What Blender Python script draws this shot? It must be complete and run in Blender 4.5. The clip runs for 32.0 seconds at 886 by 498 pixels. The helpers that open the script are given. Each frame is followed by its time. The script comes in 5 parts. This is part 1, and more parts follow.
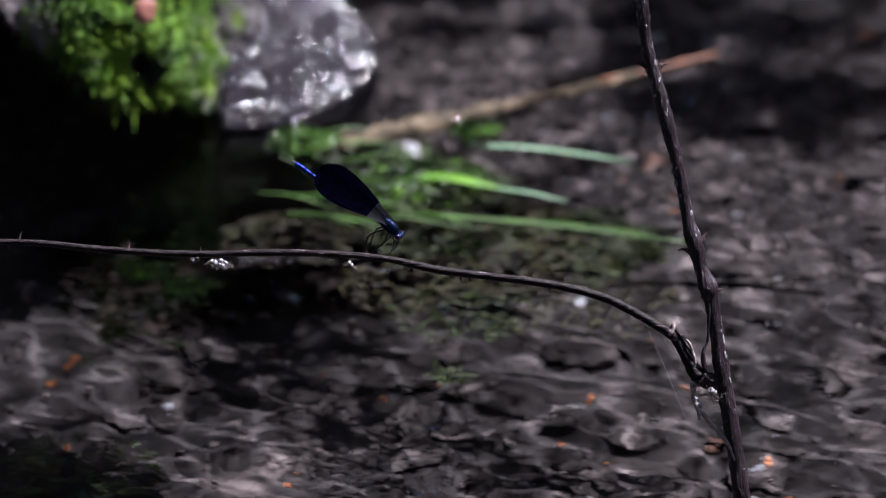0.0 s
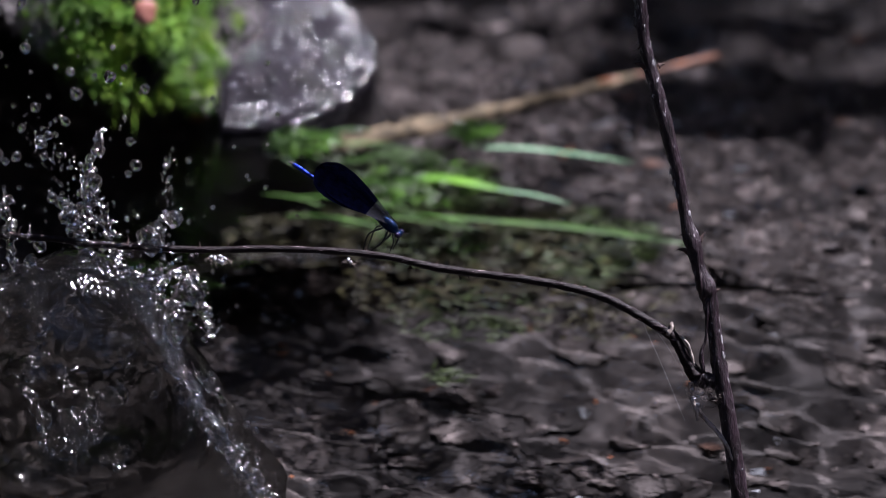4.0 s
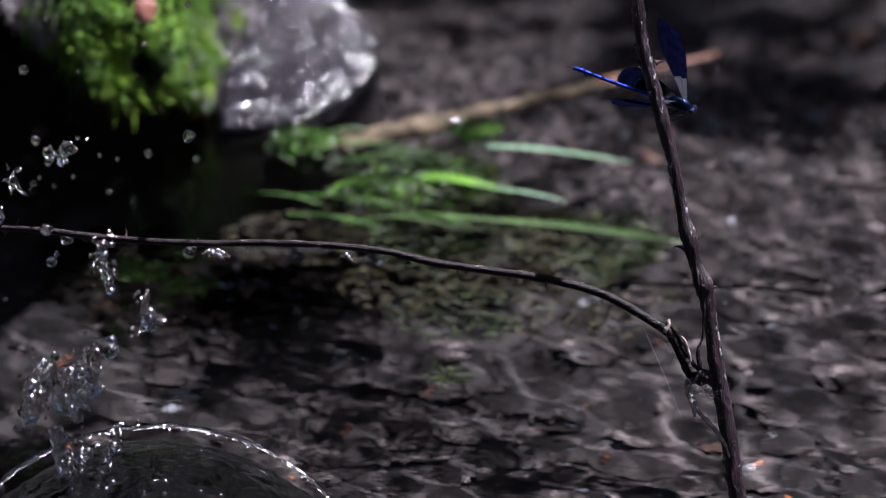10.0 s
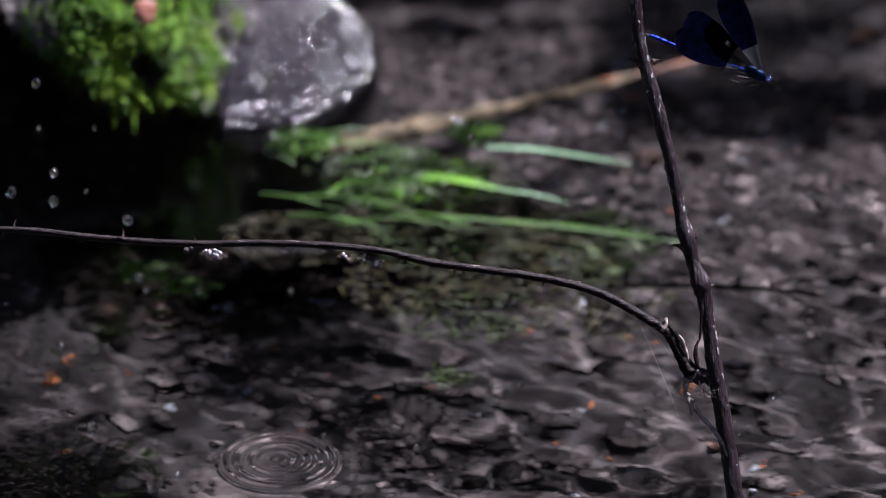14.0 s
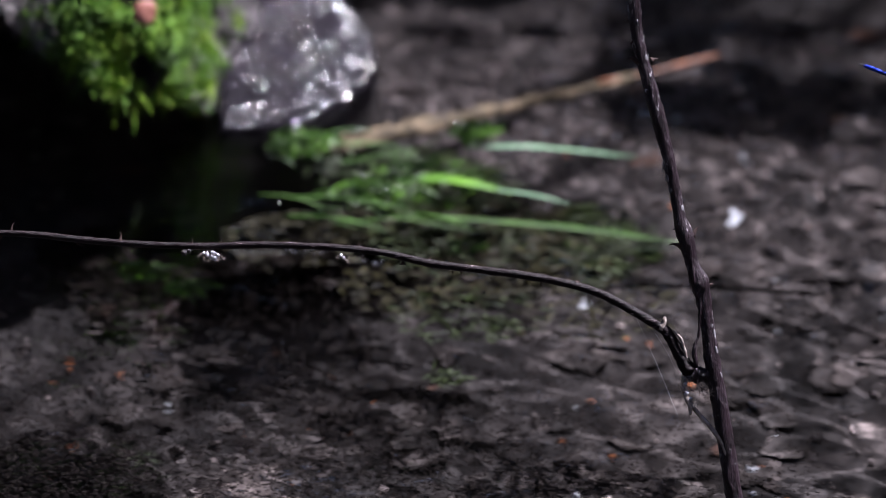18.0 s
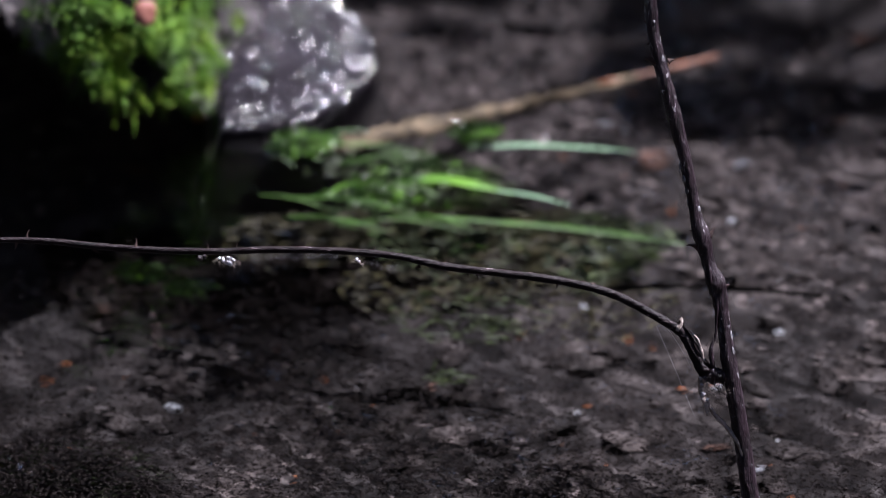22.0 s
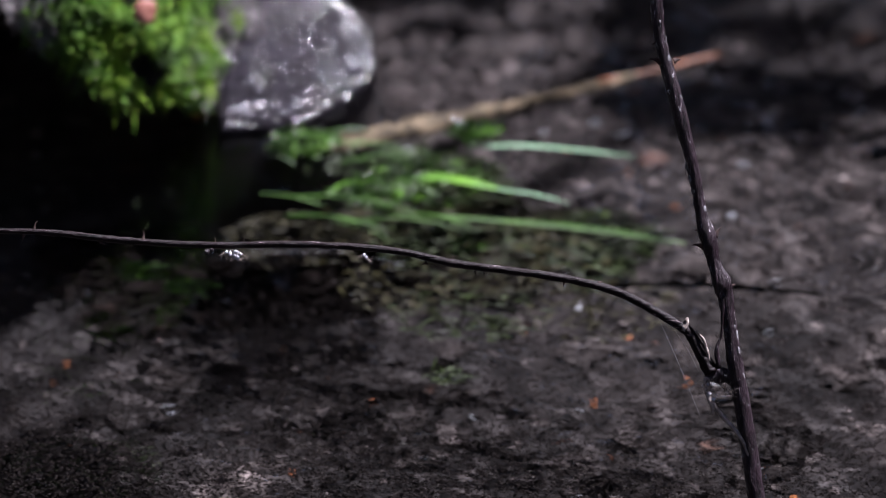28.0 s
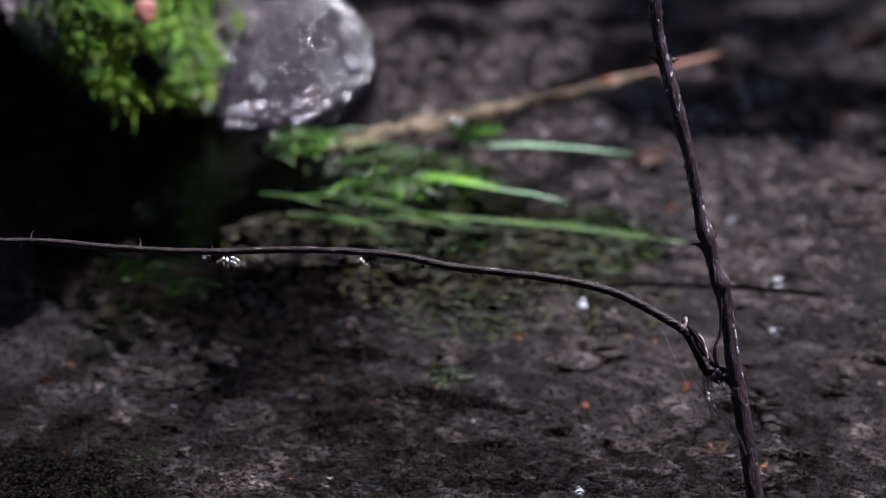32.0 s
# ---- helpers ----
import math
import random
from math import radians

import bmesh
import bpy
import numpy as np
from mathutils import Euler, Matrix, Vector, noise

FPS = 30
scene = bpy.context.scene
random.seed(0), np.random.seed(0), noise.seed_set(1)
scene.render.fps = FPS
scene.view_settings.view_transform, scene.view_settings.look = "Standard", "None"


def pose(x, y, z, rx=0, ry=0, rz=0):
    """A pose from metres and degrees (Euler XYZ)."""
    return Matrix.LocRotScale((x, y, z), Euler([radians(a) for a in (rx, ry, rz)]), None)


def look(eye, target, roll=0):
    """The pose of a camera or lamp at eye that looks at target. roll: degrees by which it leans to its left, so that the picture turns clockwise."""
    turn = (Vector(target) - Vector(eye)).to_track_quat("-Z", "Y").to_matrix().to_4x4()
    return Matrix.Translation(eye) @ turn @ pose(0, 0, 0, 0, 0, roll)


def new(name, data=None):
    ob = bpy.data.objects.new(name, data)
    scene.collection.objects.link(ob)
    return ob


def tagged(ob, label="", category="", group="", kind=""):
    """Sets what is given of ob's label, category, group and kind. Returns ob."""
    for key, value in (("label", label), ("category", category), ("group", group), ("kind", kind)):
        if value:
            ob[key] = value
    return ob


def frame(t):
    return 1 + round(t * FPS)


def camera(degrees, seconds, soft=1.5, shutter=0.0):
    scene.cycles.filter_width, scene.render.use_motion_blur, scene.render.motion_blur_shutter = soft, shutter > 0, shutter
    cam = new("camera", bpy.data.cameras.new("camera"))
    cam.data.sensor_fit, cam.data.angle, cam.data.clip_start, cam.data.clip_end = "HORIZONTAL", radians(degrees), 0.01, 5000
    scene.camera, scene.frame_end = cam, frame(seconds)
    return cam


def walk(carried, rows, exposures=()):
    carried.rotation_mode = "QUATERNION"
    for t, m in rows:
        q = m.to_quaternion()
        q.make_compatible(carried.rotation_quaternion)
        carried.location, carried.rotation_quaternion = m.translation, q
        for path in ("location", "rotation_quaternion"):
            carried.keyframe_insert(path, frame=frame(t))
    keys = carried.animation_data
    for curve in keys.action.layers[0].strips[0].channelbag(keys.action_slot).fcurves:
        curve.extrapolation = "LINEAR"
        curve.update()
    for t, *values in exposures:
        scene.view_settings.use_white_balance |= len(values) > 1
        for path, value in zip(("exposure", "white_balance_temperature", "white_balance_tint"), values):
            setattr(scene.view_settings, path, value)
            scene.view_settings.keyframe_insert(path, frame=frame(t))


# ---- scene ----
# A still telephoto camera on the bank looks down at a bramble twig over a small stream.
# z = 0 is the water level, x runs downstream, y away from the camera.
TILT = 27.0
cam = camera(8.519, 32.0, soft=1.0, shutter=0.5)
EYE = (0.0, -1.78201, 0.99198)
NOD = [(0, -1.6), (0.5, -4.7), (1, -7.2), (1.5, -7.5), (2, -6.2), (2.5, -4.2), (3, -0.6), (3.5, 1.2), (5.5, -1), (6, -1.5),
       (6.5, 0), (7, 0), (8, 1.2), (8.5, 1.2), (9, 0), (10, -1.2), (10.5, -0.1), (11, 1.4), (11.5, 2.8), (12.5, 2.8),
       (13, 1.4), (13.5, 0), (17.5, 0), (18.5, 2.8), (20, 2.8), (20.5, 1.6), (21, 1.6), (21.5, 2.8), (23.5, 2.8), (24, 1.6),
       (24.5, 1.6), (25, 3), (25.5, 4.2), (27.5, 0), (28, 0), (28.5, 2.8), (29, 4.5), (29.5, 5.8), (30, 5.6), (30.5, 3),
       (31, 0), (32, 0)]
walk(cam, [(t, pose(*EYE, 90 - TILT + n * 0.00544, 0, 0)) for t, n in NOD], exposures=[(0, 1.7, 5950, 22), (32, 1.7, 5950, 22)])
cam.data.dof.use_dof = True
cam.data.dof.focus_distance = 2.0
cam.data.dof.aperture_fstop = 8.0

# ---- light: a hard sun from behind on the far side, a dim woodland sky ----
SUN_EL, SUN_AZ = radians(58), radians(50)
sun = new("sun", bpy.data.lights.new("sun", "SUN"))
sun.data.energy, sun.data.angle, sun.data.color = 5.0, radians(0.6), (1.0, 0.965, 0.95)
sun.data.cycles.is_caustics_light = True
sun.matrix_world = look((math.sin(SUN_AZ) * math.cos(SUN_EL) * 9, math.cos(SUN_AZ) * math.cos(SUN_EL) * 9, math.sin(SUN_EL) * 9), (0, 0, 0))
world = bpy.data.worlds.new("sky")
scene.world = world
world.use_nodes = True
sky = world.node_tree.nodes.new("ShaderNodeTexSky")
sky.sky_type, sky.sun_disc, sky.sun_elevation, sky.sun_rotation = "NISHITA", False, SUN_EL, SUN_AZ
world.node_tree.links.new(sky.outputs[0], world.node_tree.nodes["Background"].inputs[0])
world.node_tree.nodes["Background"].inputs[1].default_value = 0.05

# ---- materials ----


def material(name, dark, light, rough=0.7, scale=200.0, fine=1200.0, bump=0.3, depth=0.0004, metal=0.0, coat=0.0, coat_rough=0.1,
             vary=0.0, spec=0.5, stain=None, stretch=(1, 1, 1), pale=None):
    """Two tones mixed by two noises, with grain relief; vary: how far pieces differ from one another."""
    m = bpy.data.materials.new(name)
    m.use_nodes = True
    nt = m.node_tree
    n, link = nt.nodes, nt.links.new
    b = n["Principled BSDF"]
    co = n.new("ShaderNodeTexCoord")
    big, small, ramp = n.new("ShaderNodeTexNoise"), n.new("ShaderNodeTexNoise"), n.new("ShaderNodeValToRGB")
    grain = n.new("ShaderNodeMapping")
    grain.inputs["Scale"].default_value = stretch
    link(co.outputs["Object"], grain.inputs["Vector"])
    for tex, s, d in ((big, scale, 4), (small, fine, 3)):
        tex.inputs["Scale"].default_value, tex.inputs["Detail"].default_value = s, d
        link(grain.outputs[0], tex.inputs["Vector"])
    mix = n.new("ShaderNodeMath")
    mix.operation = "MULTIPLY_ADD"
    link(small.outputs["Fac"], mix.inputs[0])
    mix.inputs[1].default_value = 0.4
    shift = n.new("ShaderNodeMath")
    shift.operation, shift.inputs[1].default_value = "MULTIPLY", 0.75
    link(big.outputs["Fac"], shift.inputs[0])
    link(shift.outputs[0], mix.inputs[2])
    link(mix.outputs[0], ramp.inputs[0])
    ramp.color_ramp.elements[0].position, ramp.color_ramp.elements[1].position = 0.42, 0.72
    ramp.color_ramp.elements[0].color, ramp.color_ramp.elements[1].color = (*dark, 1), (*light, 1)
    if stain:
        e = ramp.color_ramp.elements.new(0.56)
        e.color = (*stain, 1)
    if pale:
        e = ramp.color_ramp.elements.new(0.78)
        e.color = (*pale, 1)
    colour = ramp.outputs[0]
    if vary:
        info, hsv, spread = n.new("ShaderNodeObjectInfo"), n.new("ShaderNodeHueSaturation"), n.new("ShaderNodeMapRange")
        geo = n.new("ShaderNodeNewGeometry")
        add = n.new("ShaderNodeMath")
        add.operation = "ADD"
        link(info.outputs["Random"], add.inputs[0])
        link(geo.outputs["Random Per Island"], add.inputs[1])
        frac = n.new("ShaderNodeMath")
        frac.operation = "FRACT"
        link(add.outputs[0], frac.inputs[0])
        link(frac.outputs[0], spread.inputs[0])
        spread.inputs["To Min"].default_value, spread.inputs["To Max"].default_value = 1 - vary, 1 + vary
        link(spread.outputs[0], hsv.inputs["Value"])
        link(colour, hsv.inputs["Color"])
        colour = hsv.outputs[0]
    link(colour, b.inputs["Base Color"])
    b.inputs["Roughness"].default_value, b.inputs["Metallic"].default_value = rough, metal
    b.inputs["Specular IOR Level"].default_value = spec
    b.inputs["Coat Weight"].default_value, b.inputs["Coat Roughness"].default_value = coat, coat_rough
    if bump:
        bp = n.new("ShaderNodeBump")
        bp.inputs["Strength"].default_value, bp.inputs["Distance"].default_value = bump, depth
        link(mix.outputs[0], bp.inputs["Height"])
        link(bp.outputs[0], b.inputs["Normal"])
        link(bp.outputs[0], b.inputs["Coat Normal"])
    return m


def clear(name, tint=(1, 1, 1), ior=1.333, rough=0.0, coat=0.0, coat_rough=0.3, spec=0.5):
    m = bpy.data.materials.new(name)
    m.use_nodes = True
    b = m.node_tree.nodes["Principled BSDF"]
    b.inputs["Base Color"].default_value = (*tint, 1)
    b.inputs["Coat Weight"].default_value, b.inputs["Coat Roughness"].default_value, b.inputs["Specular IOR Level"].default_value = coat, coat_rough, spec
    b.inputs["Transmission Weight"].default_value, b.inputs["IOR"].default_value, b.inputs["Roughness"].default_value = 1, ior, rough
    return m


def film(name, tint, see, rough=0.5):
    """Thin half-clear stuff: silk, insect wing."""
    m = bpy.data.materials.new(name)
    m.use_nodes = True
    b = m.node_tree.nodes["Principled BSDF"]
    b.inputs["Base Color"].default_value = (*tint, 1)
    b.inputs["Alpha"].default_value, b.inputs["Roughness"].default_value = see, rough
    return m


SILT = material("stream_bed", (0.008, 0.0067, 0.0065), (0.05, 0.042, 0.0395), 0.9, 22, 130, 0.2, 0.002, stain=(0.018, 0.015, 0.0145), pale=(0.12, 0.1, 0.093))
PEBBLE = material("pebble", (0.010, 0.0083, 0.008), (0.085, 0.071, 0.067), 0.8, 1.6, 9, 0.4, 0.05, vary=0.6)
# orange and white grains that imitate caustic light on the bed
ORANGE_SPARK = material("orange_caustic_spark", (0.16, 0.05, 0.02), (0.6, 0.2, 0.06), 0.5, 300, 900, 0.0, vary=0.5)
WHITE_SPARK = material("white_caustic_spark", (0.4, 0.42, 0.45), (0.75, 0.8, 0.85), 0.4, 300, 900, 0.0, vary=0.4)
GRAVEL = material("pale_gravel", (0.05, 0.042, 0.04), (0.22, 0.185, 0.175), 0.75, 90, 700, 0.3, 0.0005, vary=0.5)
WATER = clear("stream_water", (0.96, 0.95, 0.945))
ripples, crisp = WATER.node_tree.nodes.new("ShaderNodeTexNoise"), WATER.node_tree.nodes.new("ShaderNodeBump")
ripples.inputs["Scale"].default_value, ripples.inputs["Detail"].default_value = 240, 1.5
crisp.inputs["Distance"].default_value = 0.00006
where = WATER.node_tree.nodes.new("ShaderNodeTexCoord")
WATER.node_tree.links.new(where.outputs["Object"], ripples.inputs["Vector"])
WATER.node_tree.links.new(ripples.outputs["Fac"], crisp.inputs["Height"])
WATER.node_tree.links.new(crisp.outputs[0], WATER.node_tree.nodes["Principled BSDF"].inputs["Normal"])
DROP = clear("splash_water", (1, 1, 1), 1.333, 0.0, 1.0, 0.1)
SWELL = clear("swell_water", (0.30, 0.33, 0.32), 1.333, 0.01)
DOME = clear("dome_water", (0.36, 0.35, 0.33), 1.333, 0.09, spec=0.12)
# near-black coated discs, aimed at the sun to make the glints
GLINT_DISC = material("sun_glint_disc", (0.003, 0.003, 0.004), (0.006, 0.006, 0.008), 0.5, 200, 900, 0.0, spec=0.1, coat=1.0, coat_rough=0.16)
WET_ROCK = material("wet_rock", (0.003, 0.0026, 0.0034), (0.016, 0.014, 0.018), 0.5, 170, 600, 0.8, 0.002, spec=0.02)
STONE = material("wet_stone", (0.004, 0.0035, 0.0042), (0.016, 0.0145, 0.017), 0.6, 120, 330, 0.8, 0.003, coat=0.0, spec=0.06)
MOSS = material("moss", (0.02, 0.055, 0.004), (0.25, 0.40, 0.026), 0.75, 70, 260, 0.0, vary=0.35, stain=(0.11, 0.25, 0.014))
# grey of dead moss, and of the sunlit stone at the bare edge
DRY_MOSS_LIT_STONE = material("dry_moss", (0.04, 0.037, 0.034), (0.30, 0.275, 0.27), 0.85, 60, 300, 0.0, vary=0.5)
BARK = material("stem_bark", (0.0014, 0.0010, 0.0013), (0.036, 0.023, 0.031), 0.45, 800, 3800, 1.0, 0.0014, stain=(0.011, 0.0032, 0.0065), stretch=(1, 1, 0.16), pale=(0.5, 0.46, 0.48), spec=0.45)
TWIG_BARK = material("twig_bark", (0.001, 0.0007, 0.0009), (0.011, 0.006, 0.0075), 0.5, 800, 3800, 0.7, 0.0009, stain=(0.007, 0.0026, 0.0036), stretch=(0.16, 1, 1), pale=(0.22, 0.17, 0.18), spec=0.15)
THORN = material("thorn", (0.015, 0.009, 0.009), (0.07, 0.045, 0.04), 0.75, 500, 2500, 0.4, 0.0002, spec=0.15)
PITH = material("dry_fibre", (0.13, 0.10, 0.085), (0.42, 0.36, 0.32), 0.85, 500, 2500, 0.8, 0.0003)
SILK = film("silk", (0.6, 0.6, 0.65), 0.4, 0.6)
DEAD = material("dead_stem", (0.02, 0.015, 0.010), (0.22, 0.165, 0.105), 0.8, 130, 500, 0.6, 0.001, stain=(0.075, 0.058, 0.033), spec=0.2)
BLADE = material("grass_blade", (0.03, 0.10, 0.008), (0.11, 0.26, 0.016), 0.45, 60, 900, 0.3, 0.0003, coat=0.15)
PALE = material("wet_pale_blade", (0.16, 0.28, 0.16), (0.3, 0.46, 0.3), 0.25, 60, 900, 0.3, 0.0003, coat=1.0)
WEED = material("water_weed", (0.008, 0.034, 0.003), (0.085, 0.2, 0.012), 0.5, 120, 900, 0.0, vary=0.7, coat=0.1)
MURK = material("dark_water_weed", (0.012, 0.022, 0.005), (0.05, 0.075, 0.018), 0.6, 120, 900, 0.0, vary=0.5)
DIM_BLADE = material("half_sunk_blade", (0.012, 0.032, 0.005), (0.045, 0.10, 0.014), 0.5, 60, 500, 0.3, 0.0003)
MID_BLADE = material("wet_green_blade", (0.016, 0.042, 0.007), (0.05, 0.12, 0.016), 0.4, 60, 500, 0.3, 0.0003, coat=0.4)
SUNK_LEAF = material("sunken_leaf", (0.014, 0.011, 0.0102), (0.052, 0.042, 0.0385), 0.8, 1.2, 6, 0.2, 0.02, vary=0.5)
RED_LEAF = material("sunken_red_leaf", (0.035, 0.018, 0.012), (0.12, 0.06, 0.04), 0.8, 1.2, 6, 0.2, 0.02, vary=0.5)
OLIVE = material("olive_water_weed", (0.014, 0.014, 0.005), (0.06, 0.054, 0.018), 0.6, 120, 900, 0.0, vary=0.6)
# pale grey for the stem's flecks and its lit edges
EDGE_FLECK = material("pale_edge_fleck", (0.03, 0.03, 0.032), (0.2, 0.195, 0.205), 0.8, 400, 2000, 0.6, 0.0003, vary=0.6)
# soaked twig, and the weed that darkens the bed in place of shade
SOAKED_AND_SHADE = material("soaked_wood_and_shade", (0.004, 0.003, 0.003), (0.02, 0.015, 0.013), 0.8, 200, 900, 0.5, 0.0004, spec=0.1)
RUST = material("rusty_stalk", (0.05, 0.015, 0.004), (0.2, 0.06, 0.013), 0.6, 120, 900, 0.4, 0.0004)
DOWN = material("white_down", (0.3, 0.3, 0.34), (0.62, 0.62, 0.68), 0.8, 900, 4000, 0.6, 0.0003)
LITTER = material("fallen_leaf", (0.22, 0.075, 0.05), (0.42, 0.18, 0.13), 0.55, 120, 900, 0.4, 0.0004)
WOOD = material("woodland_leaf", (0.028, 0.023, 0.008), (0.085, 0.068, 0.02), 0.7, 3, 20, 0.0, vary=0.6)

# ---- mesh helpers ----


def part(name, bm, mat, parent=None, label=""):
    """One bmesh as one mesh object, under a thing or on its own."""
    me = bpy.data.meshes.new(name)
    bm.to_mesh(me)
    bm.free()
    for f in me.polygons:
        f.use_smooth = True
    for one in (mat if isinstance(mat, (list, tuple)) else (mat,)):
        me.materials.append(one)
    ob = new(name, me)
    ob.parent = parent
    return tagged(ob, label)


def grid(xs, ys, height):
    """A sheet over the grid of xs and ys, as mesh data."""
    xx, yy = np.meshgrid(xs, ys)
    zz = height(xx, yy)
    n, m = len(xs), len(ys)
    verts = np.stack([xx, yy, zz], -1).reshape(-1, 3)
    i = np.arange(n * m).reshape(m, n)
    faces = np.stack([i[:-1, :-1], i[:-1, 1:], i[1:, 1:], i[1:, :-1]], -1).reshape(-1, 4)
    return verts, faces


def sheet(name, verts, faces, mat):
    me = bpy.data.meshes.new(name)
    me.from_pydata(verts.tolist(), [], faces.tolist())
    me.materials.append(mat)
    me.polygons.foreach_set("use_smooth", [True] * len(me.polygons))
    return new(name, me)


def curve(points, n):
    """A smooth line of n points through the given ones (Catmull-Rom), with any number of columns."""
    p = np.array(points, float)
    p = np.vstack([2 * p[0] - p[1], p, 2 * p[-1] - p[-2]])
    out = []
    for u in np.linspace(0, len(p) - 3 - 1e-9, n):
        i, f = int(u), u - int(u)
        a, b, c, d = p[i:i + 4]
        out.append(0.5 * (2 * b + (c - a) * f + (2 * a - 5 * b + 4 * c - d) * f * f + (3 * b - a - 3 * c + d) * f ** 3))
    return np.array(out)


def sweep(bm, line, sides=8, flat=1.0, rough=0.0, seed=0, up=(0, 1, 0), mat=0):
    """A tube along rows of x, y, z, radius; flat squashes it across 'up', rough makes it uneven."""
    rings, up = [], Vector(up)
    for i, (x, y, z, r) in enumerate(line):
        a, b = Vector(line[max(i - 1, 0)][:3]), Vector(line[min(i + 1, len(line) - 1)][:3])
        t = (b - a).normalized()
        s = t.cross(up).normalized()
        w = s.cross(t)
        ring = []
        for k in range(sides):
            q = 2 * math.pi * k / sides
            e = 1 + rough * noise.noise(Vector((x * 400 + seed, z * 400 + k * 0.9, y * 400 + 3 * seed)))
            ring.append(bm.verts.new(Vector((x, y, z)) + s * (math.cos(q) * r * e) + w * (math.sin(q) * r * flat * e)))
        rings.append(ring)
    for a, b in zip(rings, rings[1:]):
        for k in range(sides):
            f = bm.faces.new((a[k], a[(k + 1) % sides], b[(k + 1) % sides], b[k]))
            f.material_index = mat
    for ring in (rings[0][::-1], rings[-1]):
        bm.faces.new(ring).material_index = mat
    return bm


def tube(points, n=12, **kw):
    return sweep(bmesh.new(), curve(points, n), **kw)


def lump(bm, centre, radius, seed, amp=0.25, freq=1.3, sub=2, squash=(1, 1, 1)):
    """An uneven rounded lump added to bm."""
    got = bmesh.ops.create_icosphere(bm, subdivisions=sub, radius=1.0)["verts"]
    for v in got:
        e = 1 + amp * noise.noise(v.co * freq + Vector((seed * 3.1, seed * 1.7, seed)))
        v.co = Vector((v.co.x * squash[0], v.co.y * squash[1], v.co.z * squash[2])) * (radius * e) + Vector(centre)
    return bm


def smooth(a, b, x):
    u = np.clip((x - a) / (b - a), 0, 1)
    return u * u * (3 - 2 * u)


# The slope in which the bramble leans and the insect flies: x across, y behind it, z up along it.
SLOPE = pose(0, 0, 0.084, -TILT)


def spread(lo, hi, step, far, grow=1.35):
    """Even steps from lo to hi, then growing ones out to far on both sides."""
    inner = list(np.arange(lo, hi + step / 2, step))
    s, left, right = step, [], []
    a, b = lo, hi
    while b < far:
        s *= grow
        a, b = a - s, b + s
        left.append(a)
        right.append(b)
    return np.array(left[::-1] + inner + right)


# ---- ground, water, woods ----


def rolls(x, y, seed, waves, lo, hi, slope, along=0.0, wide=math.pi):
    """A sum of sine swells between two wavelengths."""
    rng = np.random.RandomState(seed)
    z = np.zeros_like(x)
    for _ in range(waves):
        l = math.exp(rng.uniform(math.log(lo), math.log(hi)))
        q, ph = along + rng.uniform(-wide, wide), rng.uniform(0, 6.28)
        z += slope * l / 6.28 * np.sin(6.28 / l * (x * math.cos(q) + y * math.sin(q)) + ph)
    return z / math.sqrt(waves)


def bed_height(x, y):
    near = 1 - smooth(0.6, 1.6, np.maximum(abs(x), abs(y - 0.2)))
    bank = smooth(0.75, 1.5, -y) * 0.22 + smooth(1.6, 3.2, y) * 0.4
    return -0.09 - 0.035 * near * (1 - smooth(0.06, 0.34, y)) + near * rolls(x, y, 3, 26, 0.03, 0.16, 0.05) + bank + 0.03 * rolls(x, y, 5, 8, 1.5, 6, 1.0)


ground = sheet("ground", *grid(spread(-0.28, 0.28, 0.004, 300), spread(-0.12, 0.52, 0.004, 300), bed_height), SILT)
tagged(ground, "brown silty stream bed with scattered stones", "stream bed", kind="structure")


def water_height(x, y):
    near = (1 - smooth(0.65, 0.9, abs(x + 0.3))) * (1 - smooth(0.3, 0.6, abs(y - 0.2)))
    calm = 0.5 + 0.5 * smooth(-0.45, -0.1, x)
    return near * (calm * (0.55 + 0.45 * smooth(0.0, 0.16, y)) * rolls(x, y, 11, 22, 0.014, 0.04, 0.05, 1.2, 1.2) + (0.4 + 0.6 * calm) * rolls(x, y, 12, 14, 0.035, 0.12, 0.035, 0.9, 1.3) + calm * (0.4 + 0.6 * smooth(0.0, 0.16, y)) * rolls(x, y, 13, 20, 0.008, 0.018, 0.03, 1.5, 0.7)
                   + (1 - smooth(-0.42, -0.24, x)) * (1 - smooth(0.12, 0.24, y)) * rolls(x, y, 14, 26, 0.006, 0.013, 0.032, 1.3, 1.0))


water = sheet("water", *grid(spread(-0.92, 0.24, 0.0014, 40), spread(-0.06, 0.42, 0.0014, 3.0), water_height), WATER)
tagged(water, "clear rippled stream water over brown gravel", "water", kind="structure")
water.cycles.is_caustics_caster = True
ground.cycles.is_caustics_receiver = True


